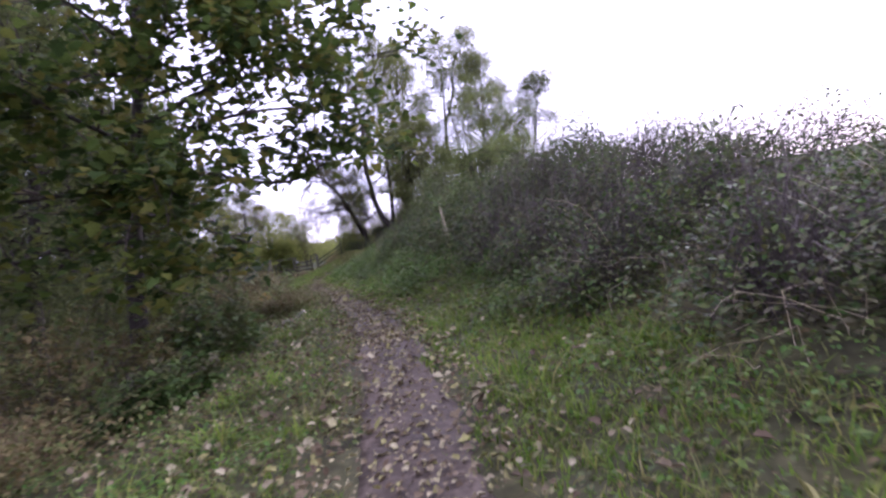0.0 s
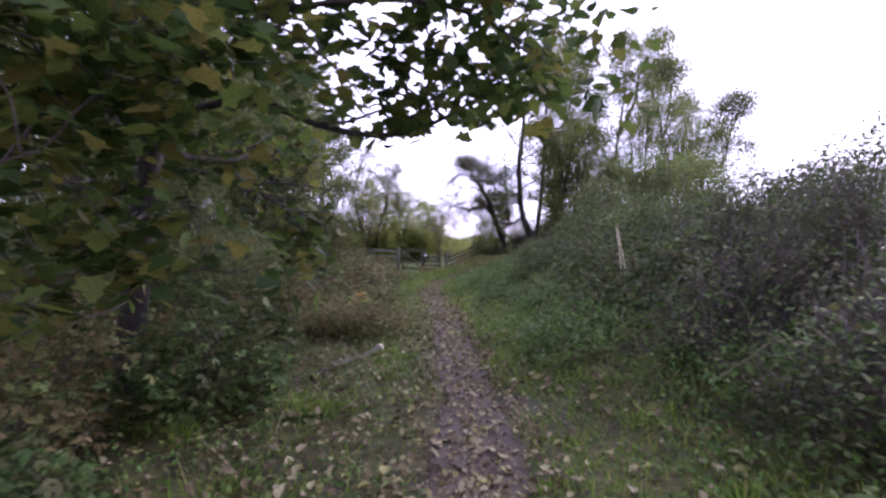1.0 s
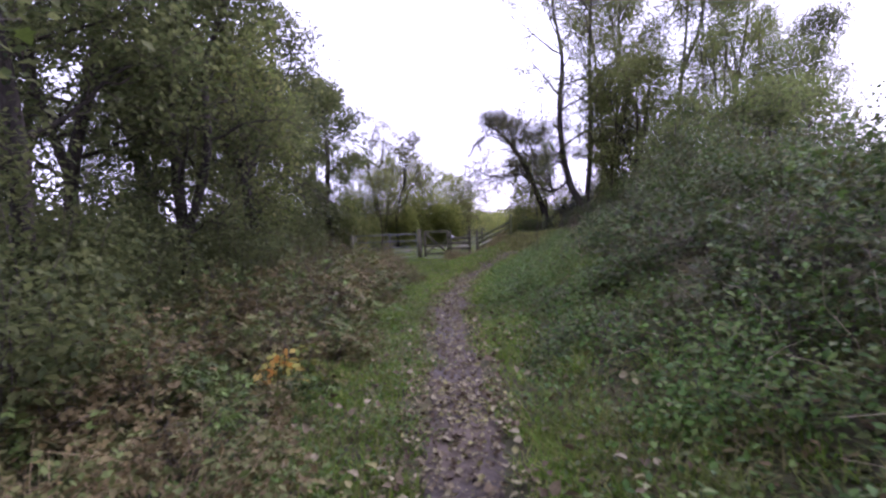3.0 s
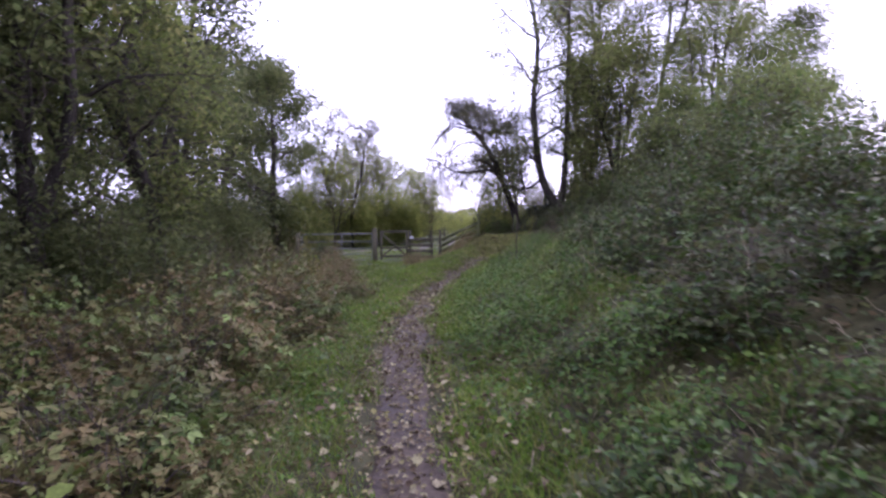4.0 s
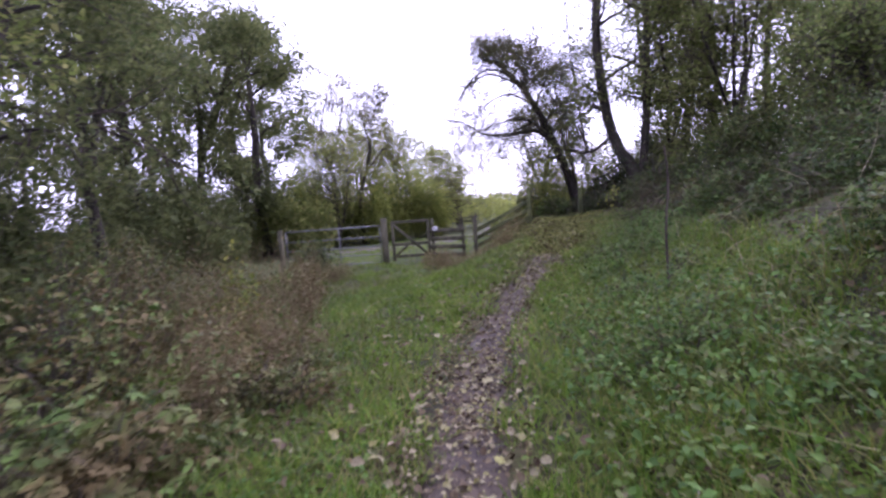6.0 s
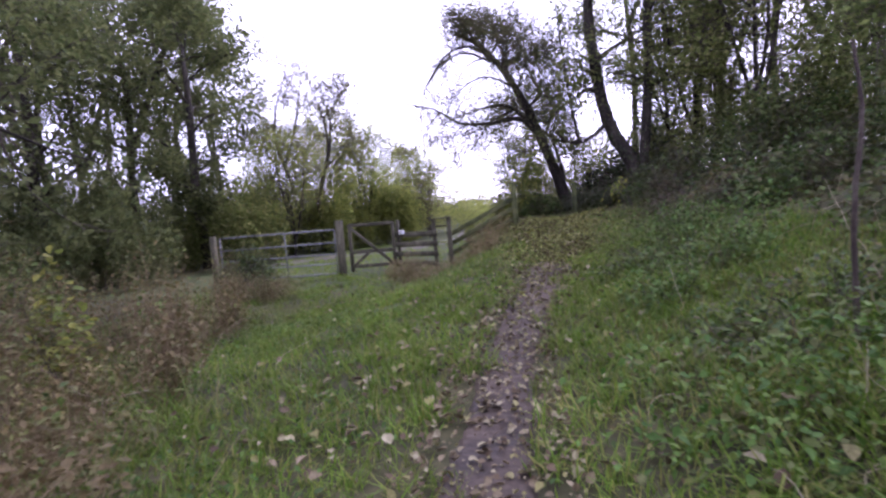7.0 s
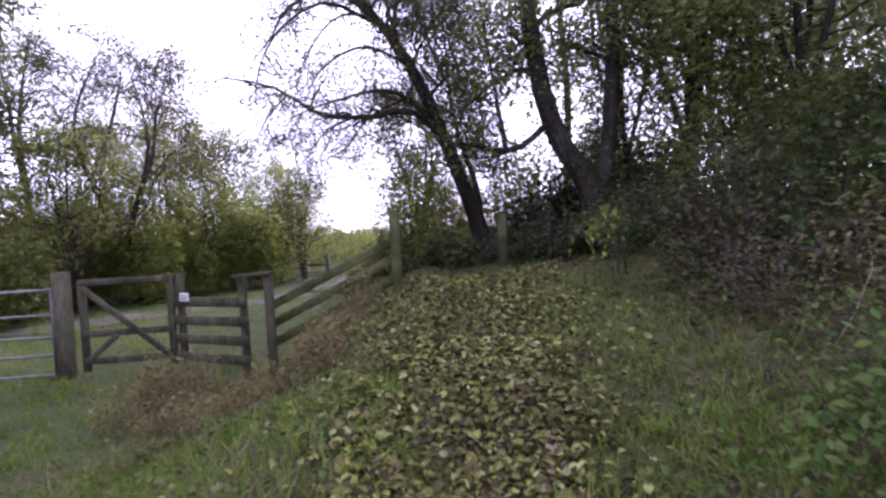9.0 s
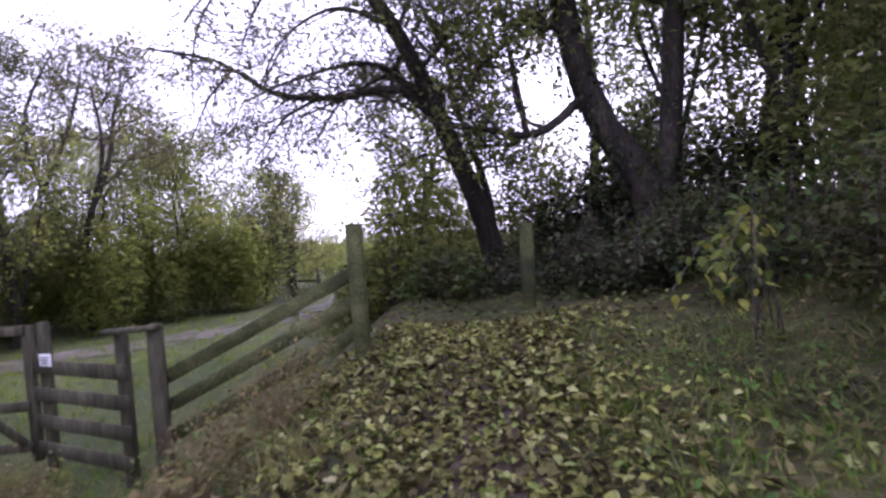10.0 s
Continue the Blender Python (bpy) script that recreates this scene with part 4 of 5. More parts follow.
# ---- brambles left of the path ----
k = 0
for x, y, sx, sy, sz, mat, lab in (
        (-2.9, 10.6, 1.3, 1.2, 0.75, L_RUST, "low rusty bramble patch with dead leaves"), (-5.2, 12.4, 1.2, 1.2, 0.95, L_BRAMBLE, "bramble heap with green and rusty leaves"),
        (-5.0, 14.6, 1.3, 1.3, 0.95, L_BRAMBLE, "bramble heap with green and rusty leaves"), (-6.6, 13.5, 1.6, 1.6, 1.2, L_BRAMBLE, "bramble heap with green and rusty leaves"),
        (-5.9, 16.6, 1.4, 1.4, 1.05, L_BRAMBLE, "dense bramble heap with pale green leaves"), (-7.6, 16.2, 1.7, 1.6, 1.35, L_BRAMBLE, "dense bramble heap with pale green leaves"),
        (-6.6, 18.8, 1.3, 1.4, 1.15, L_BRAMBLE, "dense bramble heap with pale green leaves"), (-8.4, 19.0, 1.7, 1.6, 1.45, L_BRAMBLE, "tall bramble heap with green leaves"),
        (-7.4, 20.7, 1.1, 1.1, 0.85, L_BRAMBLE, "dense bramble heap with pale green leaves"), (-9.2, 21.8, 1.6, 1.6, 1.6, L_BRAMBLE, "tall bramble heap with green leaves"),
        (-9.9, 24.4, 1.3, 1.4, 1.7, L_RUST, "tall rusty bramble heap at the grass edge"),
        (-11.6, 24.5, 1.8, 1.8, 1.9, L_BRAMBLE, "tall bramble heap with green leaves"), (-11.5, 27.5, 1.5, 1.6, 1.4, L_RUST, "rusty brown bramble heap gone over"),
        (-13.7, 33.5, 1.0, 0.9, 1.15, L_BANK, "dark bramble heap in front of the gate"), (-14.5, 27.5, 2.0, 2.0, 1.7, L_BRAMBLE, "tall bramble heap with green leaves"),
        (-4.2, 9.2, 1.4, 1.4, 0.9, L_BRAMBLE, "bramble heap under the maple"), (-3.4, 5.2, 1.4, 1.5, 1.6, L_BRAMBLE, "bramble heap under the maple"), (-2.5, 6.7, 0.9, 0.9, 1.15, L_BANK, "dark broadleaf weeds under the maple"), (-3.0, 8.0, 0.8, 0.8, 1.2, L_BANK, "dark broadleaf weeds under the maple"), (-1.9, 4.4, 0.7, 0.8, 0.6, L_BANK, "dark broadleaf weeds under the maple"),
        (-2.6, 3.0, 1.3, 1.4, 0.7, L_RUST, "low rusty bramble patch beside the path"), (-5.6, 7.0, 1.8, 2.0, 1.5, L_BRAMBLE, "bramble heap in the maple's shade"),
        (-5.0, 3.5, 1.8, 2.0, 1.5, L_BRAMBLE, "bramble heap in the maple's shade"), (-1.9, 0.8, 1.2, 1.2, 0.6, L_RUST, "low rusty bramble patch beside the path")):
    gone = mat == L_RUST
    bush("bramble", (x, y), (sx, sy, sz * (1.2 if x < -5.5 else 1)), lab, R(200 + k), leaves=3800 if gone else 2000 if x > -9 else 3400, leaf_size=0.055 if gone else 0.085, leaf=LEAF if gone or x < -9 else TREFOIL,
         material=mat, canes=260 if gone else 110, cane_r=0.003 if gone else 0.004, cane_mat=M_STALK if gone else M_CANE, group="brambles left of the path", category="bramble", arch=0.15 if gone else 0.7, tufts=30, tight=0.66, shell=0.75)
    k += 1
for k, y in enumerate((10.2, 11.6, 12.9, 14.2, 15.6, 17.0, 18.4, 19.8, 21.2, 22.4)):
    x = float(middle(y)) - 1.75 - 0.2 * (k % 3)
    bush("low_bramble", (x, y), (0.75, 0.85, 0.5 + 0.12 * (k % 2)), "low mixed bramble trailing to the path's edge", R(250 + k), leaves=1100, leaf_size=0.06, leaf=TREFOIL, material=L_BRAMBLE if k % 3 else L_RUST, canes=55, tufts=22, tight=0.7, shell=0.7,
         cane_r=0.003, group="brambles left of the path", category="bramble")
bush("bramble", (-12.3, 31.8), (1.3, 1.2, 0.85), "rusty dead bramble heap in front of the gate", R(260), leaves=2600, leaf_size=0.05, material=L_RUST, canes=300, cane_r=0.003, cane_mat=M_STALK, arch=0.15, tufts=26, tight=0.7, group="brambles left of the path", category="bramble")
for k, (x, y) in enumerate(((-8.9, 34.5), (-8.1, 34.8), (-9.7, 35.0), (-8.4, 33.9), (-7.7, 34.2), (-7.5, 35.1), (-8.9, 33.6), (-10.3, 35.3), (-9.4, 34.2), (-8.0, 33.2), (-7.4, 33.3), (-9.6, 33.8), (-8.5, 32.6), (-7.9, 35.4), (-7.1, 22.0), (-7.6, 22.7), (-7.3, 23.3), (-8.2, 23.3), (-8.0, 24.1), (-8.7, 24.5), (-8.6, 25.4), (-9.3, 25.2), (-9.4, 26.2), (-9.7, 26.7), (-10.2, 27.5), (-10.5, 28.4), (-11.0, 29.2))):
    bush("dead_weeds", (x, y), (0.45, 0.42, (0.55 if y > 30 else 1.25 if y > 26 else 0.75) + 0.2 * (k % 3)), "brown dead weeds standing below the fence" if y > 30 else "tall brown dead weeds at the brambles' edge", R(270 + k), leaves=420, leaf_size=0.05 if y > 30 else 0.06, material=L_WEED if k % (4 if y > 30 else 2) else L_BRAMBLE, canes=90 if y > 30 else 105, cane_mat=M_STALK, cane_r=0.0025,
         group="dead weeds in tufts", category="weeds", arch=0.12, tufts=18, tight=0.75)
bush("yellow_shrub", (-4.02, 13.62), (0.25, 0.22, 0.6), "yellow-green sapling among brambles", R(302), leaves=45, leaf_size=0.1, material=L_YELLOW, canes=6, leaf=LEAFLET, category="sapling")
bush("orange_shrub", (-4.2, 13.5), (0.3, 0.28, 0.72), "small orange-leaved sapling among brambles", R(300), leaves=85, leaf_size=0.12, material=L_ORANGE, canes=8, leaf=LEAFLET, category="sapling")
bush("yellow_shrub", (-9.75, 25.4), (0.4, 0.4, 1.8), "yellow-green sapling standing out of brambles", R(301), leaves=350, leaf_size=0.1, material=L_YELLOW, canes=10, leaf=LEAFLET, category="sapling")

# ---- the bank right of the path ----
TANGLE, DENSE, BRAMBLY, LOW = "dark tangled shrub of dry stems", "tall green shrub on the bank", "bramble-grown shrub on the bank", "bramble heap on the bank"
UNDER = "dark undergrowth behind the posts"
for k, (x, y, wide, high, mat, lab) in enumerate((
        (3.5, 2.4, 1.0, 0.95, L_BANK, TANGLE), (2.95, 4.4, 0.95, 1.1, L_BANK, TANGLE), (4.3, 4.6, 1.35, 1.25, L_BANK, TANGLE), (2.65, 6.4, 0.95, 1.15, L_BANK, TANGLE), (3.9, 7.0, 1.4, 1.6, L_BANK, TANGLE), (2.2, 8.4, 1.0, 1.2, L_BANK, TANGLE),
        (3.4, 9.3, 1.4, 1.8, L_BANK, TANGLE), (5.2, 9.5, 1.7, 2.0, L_BANK, TANGLE), (5.6, 6.2, 1.7, 1.2, L_BANK, TANGLE), (5.0, 2.2, 1.5, 0.85, L_BANK, TANGLE), (1.75, 10.4, 0.95, 1.15, L_BANK, BRAMBLY), (2.6, 11.5, 1.25, 1.4, L_BANK, TANGLE),
        (1.2, 12.4, 1.05, 1.1, L_BANK, BRAMBLY), (3.6, 13.0, 1.6, 1.9, L_BANK, DENSE), (4.9, 12.5, 1.8, 2.3, L_BANK, DENSE), (5.4, 15.5, 2.1, 2.7, L_BANK, DENSE), (0.6, 14.4, 1.2, 1.0, L_BANK, BRAMBLY), (2.3, 16.0, 1.8, 1.9, L_BANK, DENSE),
        (-0.3, 17.0, 1.3, 0.9, L_BANK, BRAMBLY), (1.6, 19.5, 1.9, 1.7, L_BANK, DENSE), (4.2, 19.5, 2.3, 1.9, L_BANK, DENSE), (-0.9, 20.2, 1.4, 0.95, L_BANK, LOW), (0.9, 23.2, 2.0, 2.8, L_BANK, DENSE), (3.6, 24.5, 2.4, 1.9, L_BANK, DENSE),
        (-1.4, 23.6, 1.3, 0.8, L_BANK, LOW), (0.5, 27.0, 2.1, 2.6, L_BANK, DENSE), (3.6, 28.5, 2.3, 2.4, L_BANK, DENSE), (-1.6, 27.6, 1.4, 0.9, L_BANK, LOW), (-2.2, 31.0, 1.3, 1.0, L_BANK, LOW), (-0.4, 30.4, 1.7, 2.0, L_BANK, DENSE),
        (-2.8, 34.4, 1.5, 1.35, L_BANK, "dark shrub beside the path's top"), (-1.3, 34.6, 1.7, 2.2, L_BANK, DENSE), (-3.6, 38.0, 1.0, 0.8, L_DARK, UNDER), (-6.7, 38.6, 0.7, 0.8, L_BANK, UNDER))):
    tall, twiggy = lab == DENSE, lab == TANGLE
    bush("bank_shrub", (x, y), (wide, wide * 1.1, high), lab, R(400 + k), leaves=int(3200 * wide) if twiggy else int(3800 * wide) if tall else 2200, leaf_size=0.058 if twiggy else 0.085 if tall else 0.075,
         material=mat, canes=420 if twiggy else 120, cane_r=0.0035 if twiggy else 0.004, group="shrubs on the bank", category="shrub", leaf=LEAF if tall or twiggy else TREFOIL, tufts=34 if tall else 24, tight=0.8, arch=0.9)
q = R(500)
spray = thing("yellow_leaved_shrub", (-4.3, 34.75, float(land(-4.3, 34.75))), "thin shrub with drooping sprays of large yellow-green leaves", "sapling")
for k in range(6):
    x0, y0 = -4.3 + q.normal(0, 0.06), 34.75 + q.normal(0, 0.06)
    tip = (-4.62 + q.normal(0, 0.16), 34.4 + q.normal(0, 0.12), q.uniform(1.6, 1.95))
    c = curve([(x0, y0, float(land(x0, y0)) - 0.03), (x0 - 0.03, y0 - 0.05, 1.55 + 0.1 * k / 5), ((x0 + tip[0]) / 2, (y0 + tip[1]) / 2, 2.06 + q.uniform(-0.08, 0.1)), tip], 14)
    s = Soup()
    tube(s, c, [0.007, 0.005, 0.002], 5)
    part("cane", s, M_CANE, spray, "", True)
    s = Soup()
    at = np.repeat(c[7:], 2, axis=0)
    scatter(s, LEAFLET, at + q.normal(0, 0.035, at.shape), 0.072, q, 0.7)
    tagged(part("foliage", s, L_YELLOW, spray), kind="stuff")
k = 0
for x, y, sx, sy, sz, n, mat, lab in (
        (-7.35, 39.3, 0.9, 0.7, 3.0, 2600, L_GOLD, "upright yellow-green shrub behind the tall post"), (-6.7, 43.0, 1.2, 1.0, 3.4, 4500, L_GOLD, "backlit green shrub behind the leaning tree"), (-8.3, 40.0, 0.8, 0.8, 1.6, 2500, L_TREE, "green shrub at the meadow's edge"),
        (-5.2, 42.6, 1.6, 1.2, 3.4, 8000, L_GOLD, "backlit green shrub behind the leaning tree"), (-3.0, 42.4, 1.6, 1.2, 3.6, 8000, L_TREE, "backlit green shrub behind the twin-stemmed tree"),
        # ivy-dark leaf colour on undergrowth stands in for shade under the trees
        (-4.9, 37.9, 0.8, 0.5, 0.8, 2000, L_IVY_SHADE, "dark undergrowth behind the posts"), (-6.1, 38.5, 0.8, 0.5, 0.65, 1800, L_IVY_SHADE, "dark undergrowth behind the posts"), (-3.6, 37.0, 0.9, 0.7, 1.1, 3000, L_IVY_SHADE, "dark undergrowth beside the post"),
        (-2.0, 37.4, 1.3, 1.2, 3.4, 5000, L_TREE, "tall leafy hazel on the bank"), (-0.4, 35.8, 1.5, 1.4, 3.0, 5500, L_TREE, "tall leafy hazel on the bank"), (1.4, 33.4, 1.8, 1.7, 3.6, 6500, L_TREE, "tall leafy hazel on the bank"),
        (0.6, 40.5, 2.4, 1.8, 5.2, 8000, L_TREE, "tall leafy hazel on the bank"), (3.6, 37.5, 2.2, 2.0, 4.0, 6500, L_TREE, "tall leafy hazel on the bank"), (-1.6, 43.5, 2.0, 1.8, 5.0, 8000, L_TREE, "tall leafy hazel on the bank"),
        (6.5, 34, 2.4, 2.2, 1.6, 5000, L_DARK, "low leafy hazel on the bank"), (3.4, 43, 2.8, 2.0, 5.2, 8000, L_TREE, "tall leafy hazel on the bank"), (7.0, 41, 2.6, 2.2, 2.0, 5000, L_DARK, "low leafy hazel on the bank"), (6.0, 28.5, 2.2, 2.2, 1.5, 5000, L_BANK, "tall leafy hazel on the bank"),
        (-4.4, 39.8, 1.2, 0.8, 1.9, 4500, L_IVY_SHADE, "undergrowth round the twin-stemmed tree, darkened for shade"), (-2.9, 38.6, 0.9, 0.8, 1.7, 3500, L_IVY_SHADE, "undergrowth round the twin-stemmed tree, darkened for shade"), (-5.6, 39.6, 0.9, 0.6, 1.0, 2500, L_IVY_SHADE, "dark undergrowth behind the posts"),
        (-4.5, 36.9, 0.7, 0.6, 0.9, 2600, L_IVY_SHADE, "dark undergrowth beside the post"), (-3.6, 35.7, 0.8, 0.8, 1.1, 3000, L_BANK, "dark undergrowth beside the post"),
        (-3.7, 32.7, 0.7, 0.8, 0.55, 1500, L_BRACKEN, "patch of brown dead bracken on the bank"), (-2.6, 32.8, 0.8, 0.9, 0.7, 2200, L_RUST, "patch of withering bracken on the bank"), (-3.3, 34.6, 0.7, 0.6, 1.1, 2400, L_BRACKEN, "patch of brown dead bracken on the bank"), (-3.6, 33.7, 0.7, 0.8, 0.85, 2000, L_BRACKEN, "patch of brown dead bracken on the bank"), (-3.0, 31.6, 0.7, 0.8, 0.6, 1600, L_BRACKEN, "patch of brown dead bracken on the bank")):
    bush("understorey_shrub", (x, y), (sx, sy, sz), lab, R(520 + k), leaves=int(n * 0.8), leaf_size=0.115 if sz > 1.2 else 0.05 if mat == L_BRACKEN else 0.07, material=mat, canes=60, cane_r=0.006, group="shrubs at the head of the path", category="shrub", tufts=18)
    k += 1

q = R(560)
for k, y in enumerate((5.2, 7.4, 9.4, 11.0, 12.3, 13.4, 14.4, 15.3, 16.3, 17.3, 18.4, 19.4, 20.6, 21.8, 23.2, 25.8, 27.2, 28.2, 29.0, 29.8, 30.6, 31.4)):
    d = (1.75, 2.3, 1.5, 2.0)[k % 4] + q.uniform(-0.2, 0.2)
    bush("nettle_patch", (float(middle(y)) + d, y + q.uniform(-0.3, 0.3)), (0.75, 0.7, 0.55 + 0.15 * (k % 3)), "patch of green nettles and ferns below the bank", R(561 + k), leaves=1100, leaf_size=0.058, leaf=BLADE,
         material=L_NETTLE if k % 3 else L_BANK, canes=40, cane_r=0.003, group="nettles below the bank", category="nettles", arch=0.3, tufts=20, tight=0.7, shell=0.7)

# ---- bushes beyond the gate, and the far hedge ----
for k, (x, y, sx, sy, sz, mat) in enumerate(((-16.4, 48.6, 2.4, 2.0, 2.9, L_GOLD), (-18.5, 46.5, 2.6, 2.2, 3.4, L_GOLD), (-22, 46, 2.6, 2.4, 3.4, L_GOLD), (-19.5, 55.5, 3.5, 3, 5.0, L_GOLD), (-14.5, 57, 3, 3, 2.8, L_GOLD),
                                             (-26, 45, 3, 3, 3.6, L_DARK), (-25, 39, 3, 3, 3.6, L_DARK), (-21, 35, 2.8, 2.8, 3.2, L_DARK), (-24, 36.5, 2.8, 2.8, 3.4, L_DARK), (-28.5, 38.5, 3, 3, 3.8, L_DARK), (-10.4, 50, 1.5, 1.8, 1.5, L_GOLD), (-9.2, 45.5, 1.5, 2, 1.3, L_BRAMBLE), (-25, 49, 3, 3, 4.2, L_TREE), (-20, 41, 2.4, 2.2, 2.6, L_TREE),
                                             (-29, 55, 3.5, 3, 5, L_DARK), (-34, 50, 3.5, 3, 5, L_DARK), (-24, 60, 4, 3, 5, L_GOLD), (-12, 66, 3.5, 3, 2.0, L_GOLD), (-8.5, 62, 3.5, 3, 1.9, L_TREE), (-18, 68, 4, 3, 3.6, L_GOLD))):
    bush("hedge_bush", (x, y), (sx * 1.1, sy * 1.1, sz * (1.55 if y < 60 and x < -14 else 1)), "yellow-green bush beyond the gate" if mat == L_GOLD else "dark bush at the wood's foot", R(600 + k), leaves=15000 if y < 56 else 6000, leaf_size=0.15, material=mat, canes=24, cane_r=0.008, group="bushes beyond the gate", tufts=24)
hedge = Soup()
q = R(640)
n = 16000
hx = q.uniform(-110, 90, n)
row = q.integers(0, 3, n)
hy = np.array([84.0, 120, 170])[row] + q.normal(0, 2.5, n) + 3 * np.sin(hx * 0.1)
top = (np.array([2.3, 3.4, 4.6])[row]) * (0.75 + 0.25 * np.sin(hx * 0.35 + row) * np.sin(hx * 0.13 + 2))
hz = 0.25 + top * q.uniform(0, 1, n) ** 0.7
scatter(hedge, LEAF, np.stack([hx, hy, hz], 1), 0.9, q)
tagged(part("far_hedge", hedge, L_FAR), "far yellow-green hedgerows beyond the meadow", "hedge", kind="stuff")

# ---- grass ----
def strip(n, y0, y1, d0, d1, q):
    y = q.uniform(y0, y1, n)
    return middle(y) + q.uniform(d0, d1, n) + 0.12 * np.sin(y * 2.7) + 0.1 * np.sin(y * 6.1), y


def patchy(x, y):
    """Where the grass is green (1) and where it has gone brown or given way to weeds (0)."""
    return np.clip(0.5 + 0.55 * np.sin(x * 1.9 + 1.3 * np.sin(y * 0.8)) * np.sin(y * 1.3 + 0.9 * np.sin(x * 1.1)) + 0.3 * np.sin(x * 4.3 + y * 3.1), 0, 1)


q = R(700)
grass = Soup()
for n, y0, y1, d0, d1, h, lean in ((34000, -1, 13, 0.4, 1.9, 0.085, 0.9), (30000, 8, 22, 0.33, 1.35, 0.095, 1.0), (52000, 19, 29.5, 0.3, 3.0, 0.15, 1.0), (14000, 28, 31.5, 0.36, 2.6, 0.1, 0.9), (5000, 31, 35, 0.6, 2.0, 0.08, 0.9), (9000, 30.5, 36, -1.6, 1.3, 0.06, 1.0),
                                   (10500, -1, 13, -1.7, -0.4, 0.075, 0.8), (20000, 11, 22, -1.4, -0.34, 0.085, 0.8), (72000, 20, 32.5, -4.2, -0.28, 0.13, 0.9), (16000, 26, 32, -8, -3, 0.13, 0.9), (17000, 31.5, 36.3, -9.5, -2.6, 0.12, 0.9), (13000, 36.5, 47, -11, -2, 0.16, 0.8), (5000, 35.5, 42, -10, -3.5, 0.13, 0.8)):
    x, y = strip(n, y0, y1, d0, d1, q)
    keep = q.uniform(0, 1, n) < 0.45 + 0.55 * patchy(x, y)
    blades(grass, x[keep], y[keep], h, q, lean, 0.0042)
# longer tussocks here and there
cy = q.uniform(0, 31, 130)
cx = middle(cy) + np.where(q.uniform(0, 1, 130) < 0.6, q.uniform(0.7, 3.2, 130), -q.uniform(0.6, 3.0, 130))
x, y = np.repeat(cx, 70) + q.normal(0, 0.09, 9100), np.repeat(cy, 70) + q.normal(0, 0.09, 9100)
blades(grass, x, y, 0.2, q, 1.3, 0.0045)
tagged(part("grass", grass, L_GRASS), "green grass with fallen leaves along the path", "grass", kind="stuff")
dry = Soup()
for n, y0, y1, d0, d1, h in ((11000, -1, 14, 0.9, 3.0, 0.14), (12000, 12, 30, 1.0, 2.8, 0.16), (3500, -1, 14, -2.6, -0.6, 0.13), (13000, 8, 23, -1.7, -0.42, 0.11), (3000, 10, 25, -3.6, -1.3, 0.45), (1200, 12, 30, 1.6, 3.4, 0.42), (6000, 30.2, 36, -3.4, -0.75, 0.18), (4500, -1, 12, -2.4, -0.4, 0.1), (3000, 24, 31, -6, -4, 0.28),
                             (9000, 30.5, 35.5, 0.7, 2.6, 0.12)):
    x, y = strip(n, y0, y1, d0, d1, q)
    keep = q.uniform(0, 1, n) < 1 - 0.8 * patchy(x, y)
    blades(dry, x[keep], y[keep], h, q, 1.1, 0.0035)
tagged(part("dry_grass", dry, L_STRAWGRASS), "dying straw-coloured grass at the brambles' edge", "grass", kind="stuff")
herb = Soup()
for n, y0, y1, d0, d1, h, w in ((210, 8, 25, 0.8, 2.3, 0.42, 0.2), (70, 1, 9, 1.0, 2.6, 0.25, 0.18), (200, 20, 33, -4.4, -0.6, 0.18, 0.18), (130, 1, 12, -3.0, -0.6, 0.2, 0.18), (120, 20, 35, 0.9, 3.4, 0.24, 0.2), (140, 10, 22, -1.6, -0.5, 0.12, 0.15)):
    cx, cy = strip(n, y0, y1, d0, d1, q)
    m = 42
    x = np.repeat(cx, m) + q.normal(0, w, n * m)
    y = np.repeat(cy, m) + q.normal(0, w, n * m)
    z = land(x, y) + np.repeat(q.uniform(0.5, 1.1, n), m) * h * q.uniform(0.1, 1, n * m) ** 0.6
    scatter(herb, LEAF, np.stack([x, y, z], 1), 0.055 if h > 0.4 else 0.04, q, 0.35)
tagged(part("low_herbs", herb, L_NETTLE), "low green nettles and weeds in the grass", "weeds", kind="stuff")

# ---- fallen leaves ----
q = R(800)
fallen = Soup()
for n, y0, y1, w in ((2600, -1, 6, 1.0), (4200, 5, 14, 1.1), (4200, 13, 24, 1.2), (2600, 22, 31, 1.2)):
    y = q.uniform(y0, y1, n)
    x = middle(y) + q.normal(0, 0.6, n) * half_width(y) * w
    p = np.stack([x, y, land(x, y) + 0.045], 1)
    spread(fallen, CRISP, p, q.uniform(0, 6.28, n), q.normal(0, 0.4, n), q.normal(0, 0.4, n), 0.014 + 0.05 * q.uniform(0, 1, n) ** 2)
n = 2600
y = q.uniform(-1, 33, n)
x = middle(y) + q.choice([-1, 1], n) * half_width(y) * q.uniform(0.85, 1.6, n)
spread(fallen, CRISP, np.stack([x, y, land(x, y) + 0.06], 1), q.uniform(0, 6.28, n), q.normal(0, 0.5, n), q.normal(0, 0.5, n), q.uniform(0.025, 0.07, n))
n = 1500
y = q.uniform(-1, 30, n)
x = middle(y) + q.choice([-1, 1], n) * q.uniform(0.3, 1.6, n)
spread(fallen, CRISP, np.stack([x, y, land(x, y) + 0.07], 1), q.uniform(0, 6.28, n), q.normal(0, 0.4, n), q.normal(0, 0.4, n), q.uniform(0.04, 0.1, n))
n = 1500
y = q.uniform(-1, 11, n)
